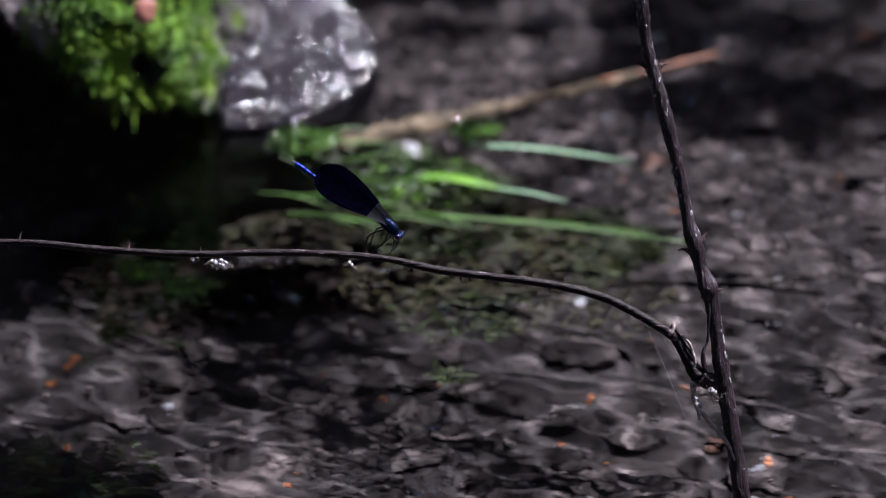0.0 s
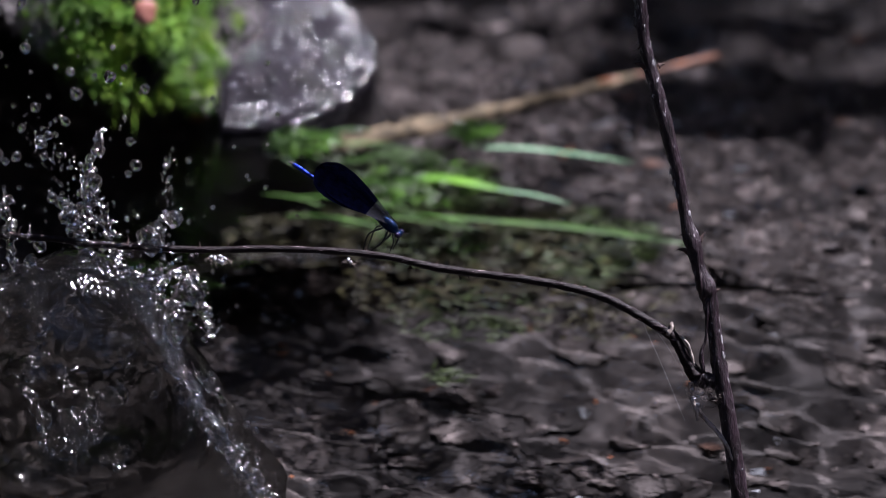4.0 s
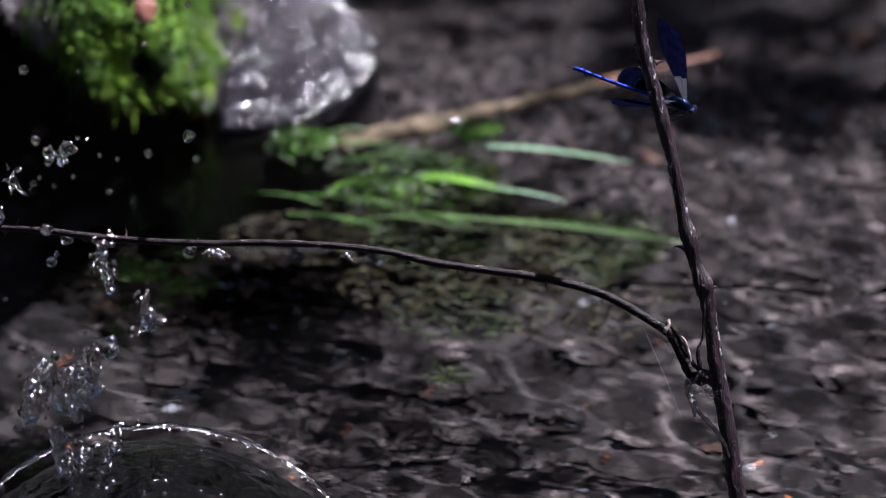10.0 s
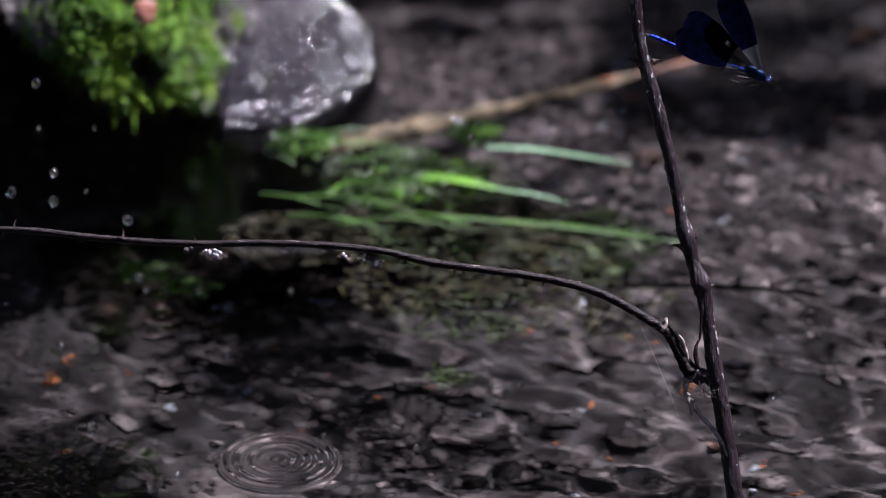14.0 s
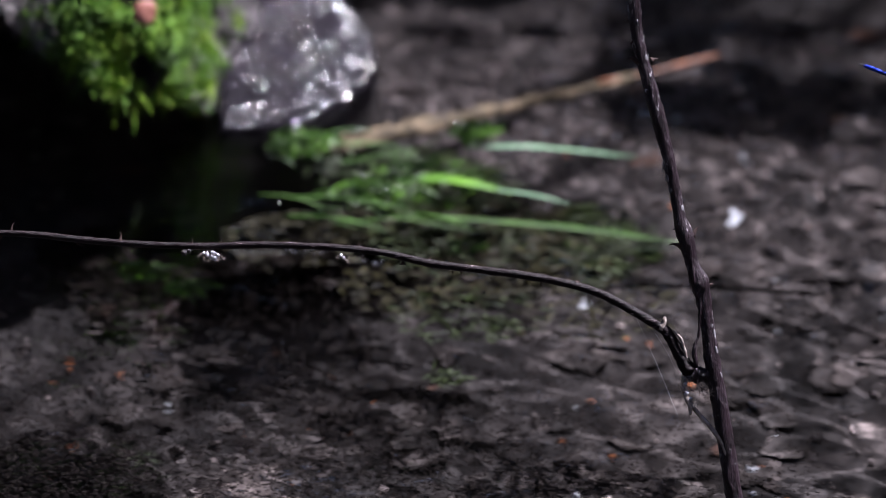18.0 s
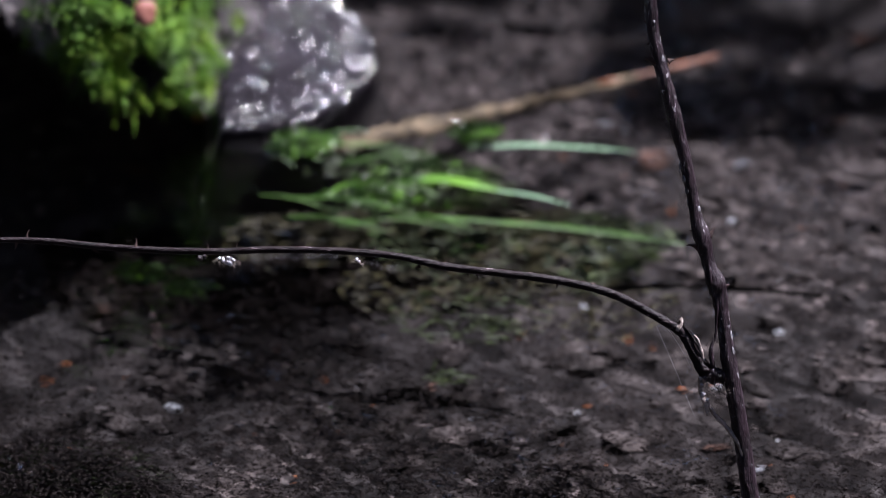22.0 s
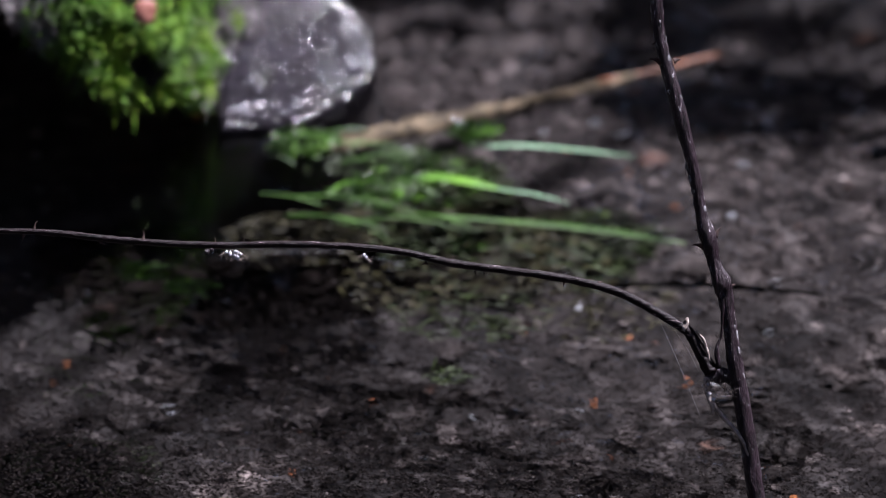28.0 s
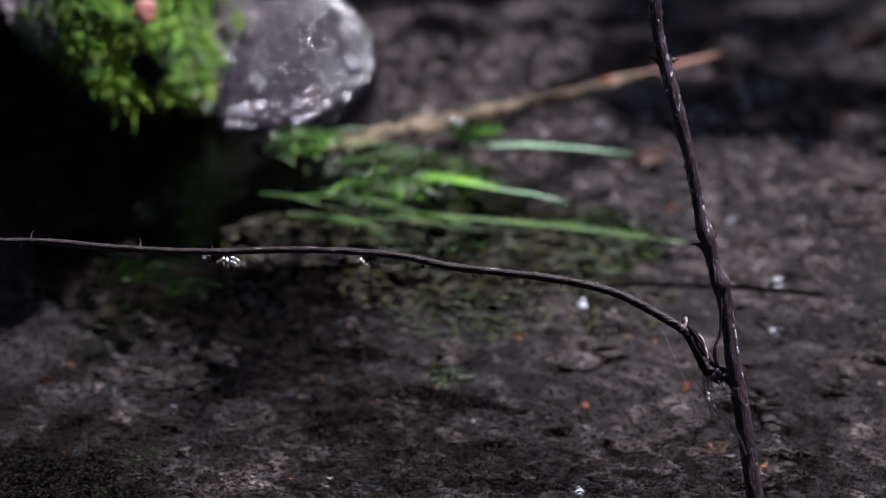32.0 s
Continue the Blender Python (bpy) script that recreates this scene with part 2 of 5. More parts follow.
def woods():
    """Unseen dark foliage added on the banks all round and overhead, to dim the sky and its reflections."""
    rng = np.random.RandomState(4)
    verts, faces = [], []
    for _ in range(16000):
        q = rng.uniform(0, 6.283)
        r = rng.uniform(5.0, 6.5)
        z = rng.uniform(0.1, 6.5) * (0.85 + 0.12 * math.sin(3 * q) + 0.08 * math.sin(11 * q))
        c = Vector((r * math.cos(q), 0.3 + r * math.sin(q), z))
        a = Vector(rng.normal(size=3)).normalized() * rng.uniform(0.18, 0.42)
        b = a.cross(Vector(rng.normal(size=3))).normalized() * rng.uniform(0.12, 0.24)
        i = len(verts)
        verts += [c - a, c - b * 0.9, c + a, c + b * 0.9]
        faces.append((i, i + 1, i + 2, i + 3))
    sunward = Vector((math.sin(SUN_AZ) * math.cos(SUN_EL), math.cos(SUN_AZ) * math.cos(SUN_EL), math.sin(SUN_EL)))
    # leaves overhead that hold back the bright sky, open around the sun
    for _ in range(7000):
        q, el, r = radians(rng.uniform(-25, 205)), radians(rng.uniform(40, 82)), rng.uniform(5.2, 6.6)
        d = Vector((math.cos(q) * math.cos(el), math.sin(q) * math.cos(el), math.sin(el)))
        if d.angle(sunward) < radians(17):
            continue
        c = d * r
        a = Vector(rng.normal(size=3)).normalized() * rng.uniform(0.12, 0.26)
        b = a.cross(Vector(rng.normal(size=3))).normalized() * rng.uniform(0.08, 0.16)
        i = len(verts)
        verts += [c - a, c - b * 0.9, c + a, c + b * 0.9]
        faces.append((i, i + 1, i + 2, i + 3))
    ob = sheet("far_woods", np.array([tuple(v) for v in verts]), np.array(faces), WOOD)
    return tagged(ob, "unseen dark leaves added around and above the stream to dim the sky", "woods", kind="stuff")


woods()

# ---- the mossy boulder ----


def lip_height(x):
    """How high the boulder's overhanging edge stands."""
    return float(np.interp(x, [-0.05, 0, 0.02, 0.033, 0.051, 0.081, 0.1], [0.098, 0.070, 0.058, 0.0440, 0.0266, 0.004, -0.01]))


def glint(bm, c, n, r, bend=0.02, mat=0):
    """A shallow disc of radius r that faces n, shaped to throw one sun glint."""
    turn = n.to_track_quat("Z", "Y").to_matrix()
    rings = []
    for i in range(4):
        u = r * (i + 0.02) / 3
        h = math.sqrt(bend * bend - u * u) - math.sqrt(bend * bend - r * r)
        rings.append([bm.verts.new(c + turn @ Vector((u * math.cos(0.6283 * k), u * math.sin(0.6283 * k), h + 0.0005))) for k in range(10)])
    for a, b in zip(rings, rings[1:]):
        for k in range(10):
            bm.faces.new((a[k], b[k], b[(k + 1) % 10], a[(k + 1) % 10])).material_index = mat
    bm.faces.new(rings[-1][::-1]).material_index = mat


# the way that a wet face must look to throw the sun at the bank, and the same in the bramble's slope
SHINE = Vector((0.28, -0.377, 0.886))
SLOPE_SHINE = SLOPE.to_3x3().inverted() @ SHINE


def boulder():
    rock = new("boulder")
    rock.location = (-0.17, 0.42, 0.0)
    tagged(rock, "mossy grey boulder with a wet glistening shoulder standing in the stream", "rock")
    bm = bmesh.new()
    bmesh.ops.create_icosphere(bm, subdivisions=6, radius=1.0)
    for v in bm.verts:
        p = v.co.copy()
        e = 1 + 0.08 * noise.noise(p * 2.1 + Vector((4, 0, 1))) + 0.045 * noise.noise(p * 6) + 0.025 * noise.noise(p * 17)
        x, z = p.x * (0.096 if p.x > 0 else 0.113) * e, p.z * 0.13 * e + 0.03
        y = p.y * 0.2 * e - 0.03 * float(smooth(0.0, 0.1, x))
        top = 0.014 + 0.75 * max(0.0, 0.13 - x)
        if z > top:
            z = top + (z - top) * 0.25
        lip = lip_height(x)
        if y < 0:
            under = float(smooth(0.0, 0.016, lip - z)) * float(1 - smooth(0.062, 0.088, x))
            y += under * (0.02 - y) * 0.85
        v.co = (x, y, z)
    stone = part("stone", bm, STONE, rock)
    rng = random.Random(3)
    bm = bmesh.new()
    me = stone.data
    spots = []
    for f in me.polygons:
        c, n = f.center, f.normal
        lip = lip_height(c.x)
        edge = 0.080 + 0.022 * noise.noise(c * 75)
        if 0.016 + 0.02 * noise.noise(c * 90) < c.x < edge and c.z > lip - 0.006 and n.z > -0.35 and -0.25 < c.y < -0.02 and c.z < 0.15:
            spots.append((c.copy(), n.copy(), f.area))
    total = sum(s[2] for s in spots)
    for c, n, a in spots:
        for _ in range(int(95000 * a / total + rng.random())):
            if noise.noise(c * 45) < -0.24 or noise.noise(c * 140 + Vector((5, 1, 2))) < -0.22:
                continue
            d = (n + Vector((rng.gauss(0, 0.5), rng.gauss(0, 0.5), rng.gauss(0.2, 0.5)))).normalized()
            l, w = rng.uniform(0.002, 0.007), rng.uniform(0.00014, 0.00034)
            s = d.cross(Vector((rng.gauss(0, 1), rng.gauss(0, 1), rng.gauss(0, 1)))).normalized() * w
            o = c + Vector((rng.uniform(-1, 1), rng.uniform(-1, 1), rng.uniform(-1, 1))) * 0.003 - n * 0.001
            bend = Vector((0, 0, -0.25 * l))
            v = [bm.verts.new(q) for q in (o - s, o + s, o + d * l * 0.6 + s * 1.4, o + d * l * 0.6 - s * 1.4, o + d * l + bend)]
            bm.faces.new((v[0], v[1], v[2], v[3]))
            bm.faces.new((v[3], v[2], v[4]))
    for c, n, a in spots:
        # longer shoots hang over the lip
        if lip_height(c.x) - 0.006 < c.z < lip_height(c.x) + 0.010 and 0.0 < c.x and rng.random() < 0.9:
            o = c + Vector((rng.gauss(0, 0.001), rng.gauss(-0.001, 0.001), rng.gauss(0, 0.001)))
            d = Vector((rng.gauss(0, 0.35), rng.gauss(-0.35, 0.25), -1)).normalized()
            l, w = rng.uniform(0.004, 0.016), rng.uniform(0.0002, 0.00045)
            s = d.cross(Vector((rng.gauss(0, 1), -1, rng.gauss(0, 0.3)))).normalized() * w
            v = [bm.verts.new(q) for q in (o - s, o + s, o + d * l * 0.5 + s, o + d * l * 0.5 - s, o + d * l)]
            bm.faces.new((v[0], v[1], v[2], v[3]))
            bm.faces.new((v[3], v[2], v[4]))
    tagged(part("moss", bm, MOSS, rock, "bright green moss"), kind="stuff")
    # dead grey moss along the lip and beside the wet shoulder; on the bare edge its grey stands in for sunlit stone
    bm = bmesh.new()
    for f in me.polygons:
        c, n = f.center, f.normal
        lip = lip_height(c.x)
        bare = -0.05 < c.x < 0.024 and lip - 0.004 < c.z < lip + 0.045
        edge = c.x > 0.022 and lip - 0.006 < c.z < lip + 0.008 and noise.noise(c * 110) > 0.0
        right = 0.070 < c.x < 0.094 and c.z > lip - 0.004
        if not (bare or edge or right) or n.z < -0.5 or c.y > -0.01 or noise.noise(c * 70 + Vector((2, 7, 1))) < -0.25:
            continue
        for _ in range(28 if bare else 9):
            o = c + Vector((rng.uniform(-1, 1), rng.uniform(-1, 1), rng.uniform(-1, 1))) * 0.003
            d = (n + Vector((rng.gauss(0, 0.6), rng.gauss(0, 0.6), rng.gauss(-0.3, 0.6)))).normalized()
            l, w = rng.uniform(0.002, 0.008), rng.uniform(0.00013, 0.0003)
            s = d.cross(Vector((rng.gauss(0, 1), rng.gauss(0, 1), rng.gauss(0, 1)))).normalized() * w
            v = [bm.verts.new(q) for q in (o - s, o + s, o + d * l * 0.6 + s, o + d * l * 0.6 - s, o + d * l + Vector((0, 0, -0.3 * l)))]
            bm.faces.new((v[0], v[1], v[2], v[3]))
            bm.faces.new((v[3], v[2], v[4]))
    tagged(part("dry_moss", bm, DRY_MOSS_LIT_STONE, rock, "grey dead moss and roots, and grey tufts in place of lit stone"), kind="stuff")

    # the low wet shoulder: a flat rounded nose, stepped in shallow arcs
    def radial(x, y):
        return np.sqrt(((x - 0.085) / 0.0585) ** 2 + ((y + 0.093) / 0.067) ** 2)

    def slope(x, y):
        e = radial(x, y) + rolls(x, y, 21, 12, 0.012, 0.05, 0.12) * 8
        d = 1 - e * e
        z = np.where(d > 0, 0.0165 * np.sqrt(np.abs(d)), np.maximum(d * 0.5, -0.12))
        return z - 0.16 * (1 - smooth(0.068, 0.086, x)) + rolls(x, y, 22, 24, 0.003, 0.012, 0.3)

    shoulder = sheet("shoulder", *grid(np.arange(0.058, 0.155, 0.0006), np.arange(-0.175, 0.0, 0.0006), slope), WET_ROCK)
    shoulder.parent = rock
    shoulder.data.materials.append(SILT)
    for f in shoulder.data.polygons:
        f.material_index = int(f.center.z < -0.02)
    tagged(shoulder, "dark wet stone shoulder with glinting water running off it")
    # sun glints of the water that runs off the shoulder, as tilted discs along its shallow steps
    bm = bmesh.new()
    rng = random.Random(9)
    wet = [f.center.copy() for f in shoulder.data.polygons if f.center.x > 0.074 and f.center.z > 0.0005]
    low = [c for c in wet if c.z < 0.008 and c.y < -0.1]
    side = [c for c in wet if c.y > -0.09 and radial(c.x, c.y) > 0.78]
    steps = [c for c in wet if math.sin(radial(c.x, c.y) * 46 + 2 * noise.noise(c * 50)) > 0.45]
    left = [f.center.copy() for f in stone.data.polygons if -0.02 < f.center.x < 0.03 and lip_height(f.center.x) - 0.004 < f.center.z < 0.16 and f.normal.z > -0.1 and f.normal.y < 0.2]
    taken = []
    for pool, count, small, big, gap in ((low, 12, 0.00042, 0.00056, 0.005), (side, 8, 0.00038, 0.0005, 0.005), (low, 46, 0.00026, 0.00042, 0.0034), (side, 38, 0.00024, 0.0004, 0.0036), (steps, 110, 0.00016, 0.00032, 0.0038),
                                         (wet, 120, 0.00012, 0.00025, 0.0034), (left, 70, 0.0001, 0.0002, 0.002)):
        for _ in range(count * 8 if pool else 0):
            c = pool[rng.randrange(len(pool))]
            if count <= 0 or any((c - o).length < gap for o in taken):
                continue
            taken.append(c)
            count -= 1
            glint(bm, c + Vector((0, 0, 0.0008)), (SHINE + Vector((rng.gauss(0, 0.03), rng.gauss(0, 0.03), 0))).normalized(), rng.uniform(small, big))
    tagged(part("wet_film", bm, GLINT_DISC, rock, "tilted discs that make the sun glints on the wet stone"), kind="stuff")
    return rock


rock = boulder()

# ---- dead stem, grass, weeds ----
stem = new("dead_stem")
stem.location = (0, 0, 0)
tagged(stem, "dry tan and rust-brown stalk lying on the water", "stalk")
part("stalk", tube([(-0.052, 0.246, -0.006, 0.0040), (-0.040, 0.2525, -0.003, 0.0052), (-0.012, 0.2655, -0.001, 0.0048), (0.035, 0.2895, 0.000, 0.0028), (0.075, 0.3115, 0.001, 0.0015)], 48, sides=10, rough=0.7), DEAD, stem)
part("stalk_tip", tube([(0.060, 0.3035, 0.002, 0.0012), (0.080, 0.3145, 0.001, 0.0009), (0.095, 0.323, 0.001, 0.0013), (0.108, 0.331, 0.001, 0.0007)], 14, sides=8, rough=0.2), RUST, stem, "rust-brown broken tip")


sunken = new("sunken_twig")
tagged(sunken, "thin dark twig lying just under the water", "twig")
part("twig_shaft", tube([(0.060, 0.140, -0.006, 0.0010), (0.085, 0.1385, -0.0025, 0.0013), (0.112, 0.1355, -0.002, 0.0014), (0.138, 0.132, -0.004, 0.0010)], 24, sides=8, rough=0.4), SOAKED_AND_SHADE, sunken)
part("side_shoot", tube([(0.118, 0.134, 0.001, 0.0007), (0.128, 0.138, 0.002, 0.0005), (0.135, 0.1395, 0.001, 0.0003)], 8, sides=5), SOAKED_AND_SHADE, sunken)


def blade(name, label, rows, mat):
    """A long leaf blade: rows of x, y, z, half width; it turns on its root."""
    root = Vector(rows[0][:3])
    ob = new(name)
    ob.location = root
    tagged(ob, label, "grass blade", "grass blades in the current")
    local = [(x - root.x, y - root.y, z - root.z, w * 0.62) for x, y, z, w in rows]
    part("leaf", tube(local, 24, sides=8, flat=0.12, up=(0, 0, 1), rough=0.1), mat, ob)
    rib = [(x, y, z + w * 0.12, max(w * 0.12, 0.0001)) for x, y, z, w in local]
    part("midrib", tube(rib, 16, sides=5), mat, ob)
    return ob


blade_one = blade("grass_blade", "pale wet grass blade trailing on the stream", [(0.008, 0.2465, 0.002, 0.0014), (0.03, 0.2435, 0.003, 0.0022), (0.052, 0.2395, 0.002, 0.0018), (0.0715, 0.2345, 0.001, 0.0005)], PALE)
blade_two = blade("grass_blade", "broad green grass blade in the current", [(-0.018, 0.2150, 0.003, 0.001), (-0.004, 0.2165, 0.004, 0.0042), (0.010, 0.2120, 0.004, 0.0044), (0.026, 0.2075, 0.002, 0.0014)], BLADE)
blade_tip = blade("grass_blade", "pale wet grass blade trailing on the stream", [(0.02, 0.2085, 0.003, 0.0012), (0.034, 0.2040, 0.003, 0.0015), (0.047, 0.2005, 0.001, 0.0004)], PALE)
blade_three = blade("grass_blade", "long dark green grass blade half under water", [(-0.02, 0.193, 0.0008, 0.0012), (0.012, 0.187, 0.0012, 0.0028), (0.048, 0.180, 0.0012, 0.0032), (0.089, 0.1685, 0.0006, 0.0012)], DIM_BLADE)
blade_four = blade("grass_blade", "long green grass blade awash in the current", [(0.022, 0.1865, 0.0012, 0.0006), (0.045, 0.1820, 0.0016, 0.0012), (0.066, 0.1760, 0.0016, 0.0012), (0.083, 0.1700, 0.001, 0.0004)], MID_BLADE)
rng = random.Random(63)
for i in range(26):
    # narrow leaves that stream out of the weed at the boulder's foot
    x, y = rng.uniform(-0.072, -0.004), rng.uniform(0.186, 0.252)
    l, turn = rng.uniform(0.022, 0.05), math.radians(rng.gauss(8 if y > 0.232 else -14, 9))
    w, z = rng.uniform(0.0008, 0.0022), rng.uniform(-0.004, 0.004)
    rows = [(x + l * u * math.cos(turn), y + l * u * math.sin(turn) - 0.004 * u * u, z + 0.002 * math.sin(3.1 * u), w * f) for u, f in ((0, 0.5), (0.35, 1.0), (0.7, 0.85), (1, 0.2))]
    if rows[-1][0] > 0.016 and y > 0.225:
        continue
    blade("grass_blade", "narrow green leaf streaming in the current" if z > -0.001 else "narrow dark leaf just under the water", rows, MID_BLADE if z > -0.001 and i % 3 else DIM_BLADE)


def bed_at(x, y):
    return float(bed_height(np.array([x]), np.array([y]))[0])


def weed(label, x, y, z, r, count, seed, tall=0.5, leaf=0.0045, mat=WEED, glints=0):
    """A low clump of small-leaved water weed."""
    ob = new("water_weed")
    ob.location = (x, y, z)
    tagged(ob, label, "water plant", "water weeds")
    rng = random.Random(seed)
    for _ in range(5):
        q = rng.uniform(0, 6.28)
        e = (r * 0.7 * math.cos(q), r * 0.7 * math.sin(q), r * tall * rng.uniform(0.2, 0.8), 0.0003)
        part("stem", tube([(0, 0, -r * 0.6, 0.0006), (e[0] * 0.5, e[1] * 0.5, e[2], 0.0005), e], 8, sides=5), mat, ob)
    bm = bmesh.new()
    for _ in range(int(count * 1.3)):
        q, u = rng.uniform(0, 6.28), math.sqrt(rng.random())
        c = Vector((r * u * math.cos(q), r * u * math.sin(q) * 0.8, r * tall * rng.uniform(-0.3, 1) * (1.1 - u)))
        d = Vector((rng.gauss(1.0, 0.5), rng.gauss(-0.1, 0.4), rng.gauss(0.1, 0.3))).normalized()
        s = d.cross(Vector((rng.gauss(0, 0.4), rng.gauss(0, 0.4), 1))).normalized()
        l = leaf * rng.uniform(0.8, 2.0)
        w, n = leaf * 0.17, d.cross(s) * l * 0.12
        v = [bm.verts.new(p) for p in (c, c + d * l * 0.4 + s * w - n, c + d * l, c + d * l * 0.4 - s * w - n, c + d * l * 0.45)]
        for a, b in ((0, 1), (1, 2), (2, 3), (3, 0)):
            bm.faces.new((v[a], v[b], v[4]))
    tagged(part("leaves", bm, mat, ob), kind="stuff")
    # sun glints on the water round the weed, added as tilted discs
    for _ in range(glints):
        bm = bmesh.new()
        c = Vector((rng.uniform(-0.8, 0.8) * r, rng.uniform(-0.6, 0.6) * r, r * tall + 0.001))
        glint(bm, c, (SHINE + Vector((rng.gauss(0, 0.05), rng.gauss(0, 0.05), 0))).normalized(), rng.uniform(0.0001, 0.00034))
        part("bead", bm, GLINT_DISC, ob, "tilted disc that makes a sun glint on the water")
    return ob


weed("bright green small-leaved weed at the foot of the boulder", -0.057, 0.243, 0.004, 0.012, 110, 1, glints=4)
weed("green leafy weed tuft above the water", 0.009, 0.252, 0.005, 0.009, 80, 2, glints=2)
weed("green weed trailing in the current", -0.035, 0.236, -0.002, 0.022, 110, 3, 0.25, mat=MURK)
weed("yellow-green sunlit weed at the water line", -0.03, 0.207, 0.001, 0.014, 110, 4, 0.4, glints=6)
weed("dark green weed trailing in the current", -0.01, 0.22, -0.001, 0.026, 130, 5, 0.22, glints=4)
weed("dark weed under water behind the twig", -0.055, 0.19, -0.020, 0.03, 120, 6, 0.3, mat=OLIVE)
weed("dark green weed under water", 0.0, 0.178, -0.010, 0.03, 120, 7, 0.3, mat=MURK)
weed("small green weed in shaded water", -0.112, 0.152, -0.006, 0.010, 50, 8)
weed("small green weed in shaded water", -0.094, 0.138, -0.006, 0.009, 45, 9)
weed("dark green weed on the stream bed", -0.135, 0.085, bed_at(-0.135, 0.085) + 0.012, 0.034, 200, 10, 1.2, 0.0045, MURK)
weed("dark brown-green weed under water", 0.005, 0.13, -0.018, 0.03, 90, 11, 0.2, mat=MURK)
weed("small green weed under water", 0.0, 0.085, -0.022, 0.007, 30, 12, mat=MURK)

weed("olive-brown weed under water", 0.03, 0.165, -0.012, 0.032, 150, 13, 0.2, mat=OLIVE)
weed("olive-brown weed under water", 0.055, 0.135, -0.02, 0.03, 110, 14, 0.2, mat=OLIVE)
weed("olive-brown weed under water", -0.01, 0.15, -0.016, 0.03, 110, 15, 0.2, mat=OLIVE)
weed("dark olive weed on the stream bed", -0.03, 0.275, bed_at(-0.03, 0.275) + 0.004, 0.035, 160, 21, 0.3, 0.009, OLIVE)
weed("dark olive weed on the stream bed", 0.01, 0.265, bed_at(0.01, 0.265) + 0.004, 0.035, 160, 22, 0.3, 0.009, OLIVE)
weed("dark green weed on the stream bed", 0.045, 0.255, bed_at(0.045, 0.255) + 0.004, 0.035, 160, 23, 0.3, 0.009, MURK)
weed("dark green weed on the stream bed", -0.01, 0.30, bed_at(-0.01, 0.30) + 0.004, 0.03, 140, 24, 0.3, 0.009, MURK)
# near-black weed in place of the shade on the bed below the boulder
weed("near-black weed standing in for the boulder's shade on the bed", -0.125, 0.24, bed_at(-0.125, 0.24) + 0.004, 0.036, 170, 25, 0.3, 0.009, SOAKED_AND_SHADE)
weed("near-black weed standing in for the boulder's shade on the bed", -0.105, 0.21, bed_at(-0.105, 0.21) + 0.004, 0.034, 110, 26, 0.3, 0.009, SOAKED_AND_SHADE)
# more of it, to darken the bed behind the twig as shade would
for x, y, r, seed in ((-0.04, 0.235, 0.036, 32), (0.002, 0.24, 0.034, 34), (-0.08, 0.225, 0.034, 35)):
    weed("near-black weed added to darken the stream bed like shade", x, y, bed_at(x, y) + 0.003, r, 150, seed, 0.25, 0.010, SOAKED_AND_SHADE)
weed("small green weed under water", 0.018, 0.122, -0.020, 0.007, 26, 16, mat=MURK)
weed("small green weed under water", 0.05, 0.15, -0.016, 0.006, 22, 17, mat=MURK)
weed("small bright green weed under water", 0.005, 0.172, -0.006, 0.007, 24, 18)

fallen = new("fallen_leaf")
fallen.matrix_world = pose(-0.1112, 0.231, 0.0655, 62, 8, 12)
tagged(fallen, "small pinkish-brown dead leaf lying on the moss", "leaf")
bm = bmesh.new()
lump(bm, (0, 0, 0), 0.0046, 5, 0.25, 1.4, 3, (0.95, 1.0, 0.25))
part("leaf_blade", bm, LITTER, fallen)
part("leaf_stalk", tube([(0, 0.006, 0, 0.0004), (0.001, 0.01, 0.001, 0.0003)], 4, sides=5), LITTER, fallen)


def shade_clumps():
    """Unseen leaf clumps added on the sunny side, to shade chosen spots of the stream."""
    way = Vector((math.sin(SUN_AZ) * math.cos(SUN_EL), math.cos(SUN_AZ) * math.cos(SUN_EL), math.sin(SUN_EL)))
    ob = new("shade_leaves")
    tagged(ob, "unseen leaf clumps added on the sunny side to shade the stream", "branch")
    rng = random.Random(17)
    verts, faces = [], []
    for x, y, rx, ry, count in SHADE:
        for _ in range(count):
            q, u = rng.uniform(0, 6.283), math.sqrt(rng.random())
            c = Vector((x + rx * u * math.cos(q), y + ry * u * math.sin(q), 0)) + way * rng.uniform(0.9, 1.25)
            a = Vector((rng.gauss(0, 1), rng.gauss(0, 1), rng.gauss(0, 0.4))).normalized() * rng.uniform(0.012, 0.026)
            b = a.cross(Vector((rng.gauss(0, 0.4), rng.gauss(0, 0.4), 1))).normalized() * a.length * 0.55
            i = len(verts)
            verts += [c - a, c - a * 0.3 - b, c + a * 0.4 - b * 0.8, c + a, c + a * 0.4 + b * 0.8, c - a * 0.3 + b]
            faces.append((i, i + 1, i + 2, i + 3, i + 4, i + 5))
    me = bpy.data.meshes.new("leaves")
    me.from_pydata([tuple(v) for v in verts], [], faces)
    me.materials.append(WOOD)
    leaves = new("leaves", me)
    leaves.parent = ob
    tagged(leaves, kind="stuff")
    for x, y, *_ in SHADE:
        foot, end = Vector((2.6, 2.9, 2.4)), Vector((x, y, 0)) + way * 1.1
        mid = (foot + end) / 2 + Vector((0, 0, 0.2))
        part("bough", tube([(*foot, 0.02), (*mid, 0.012), (*end, 0.003)], 14, sides=7), BARK, ob)


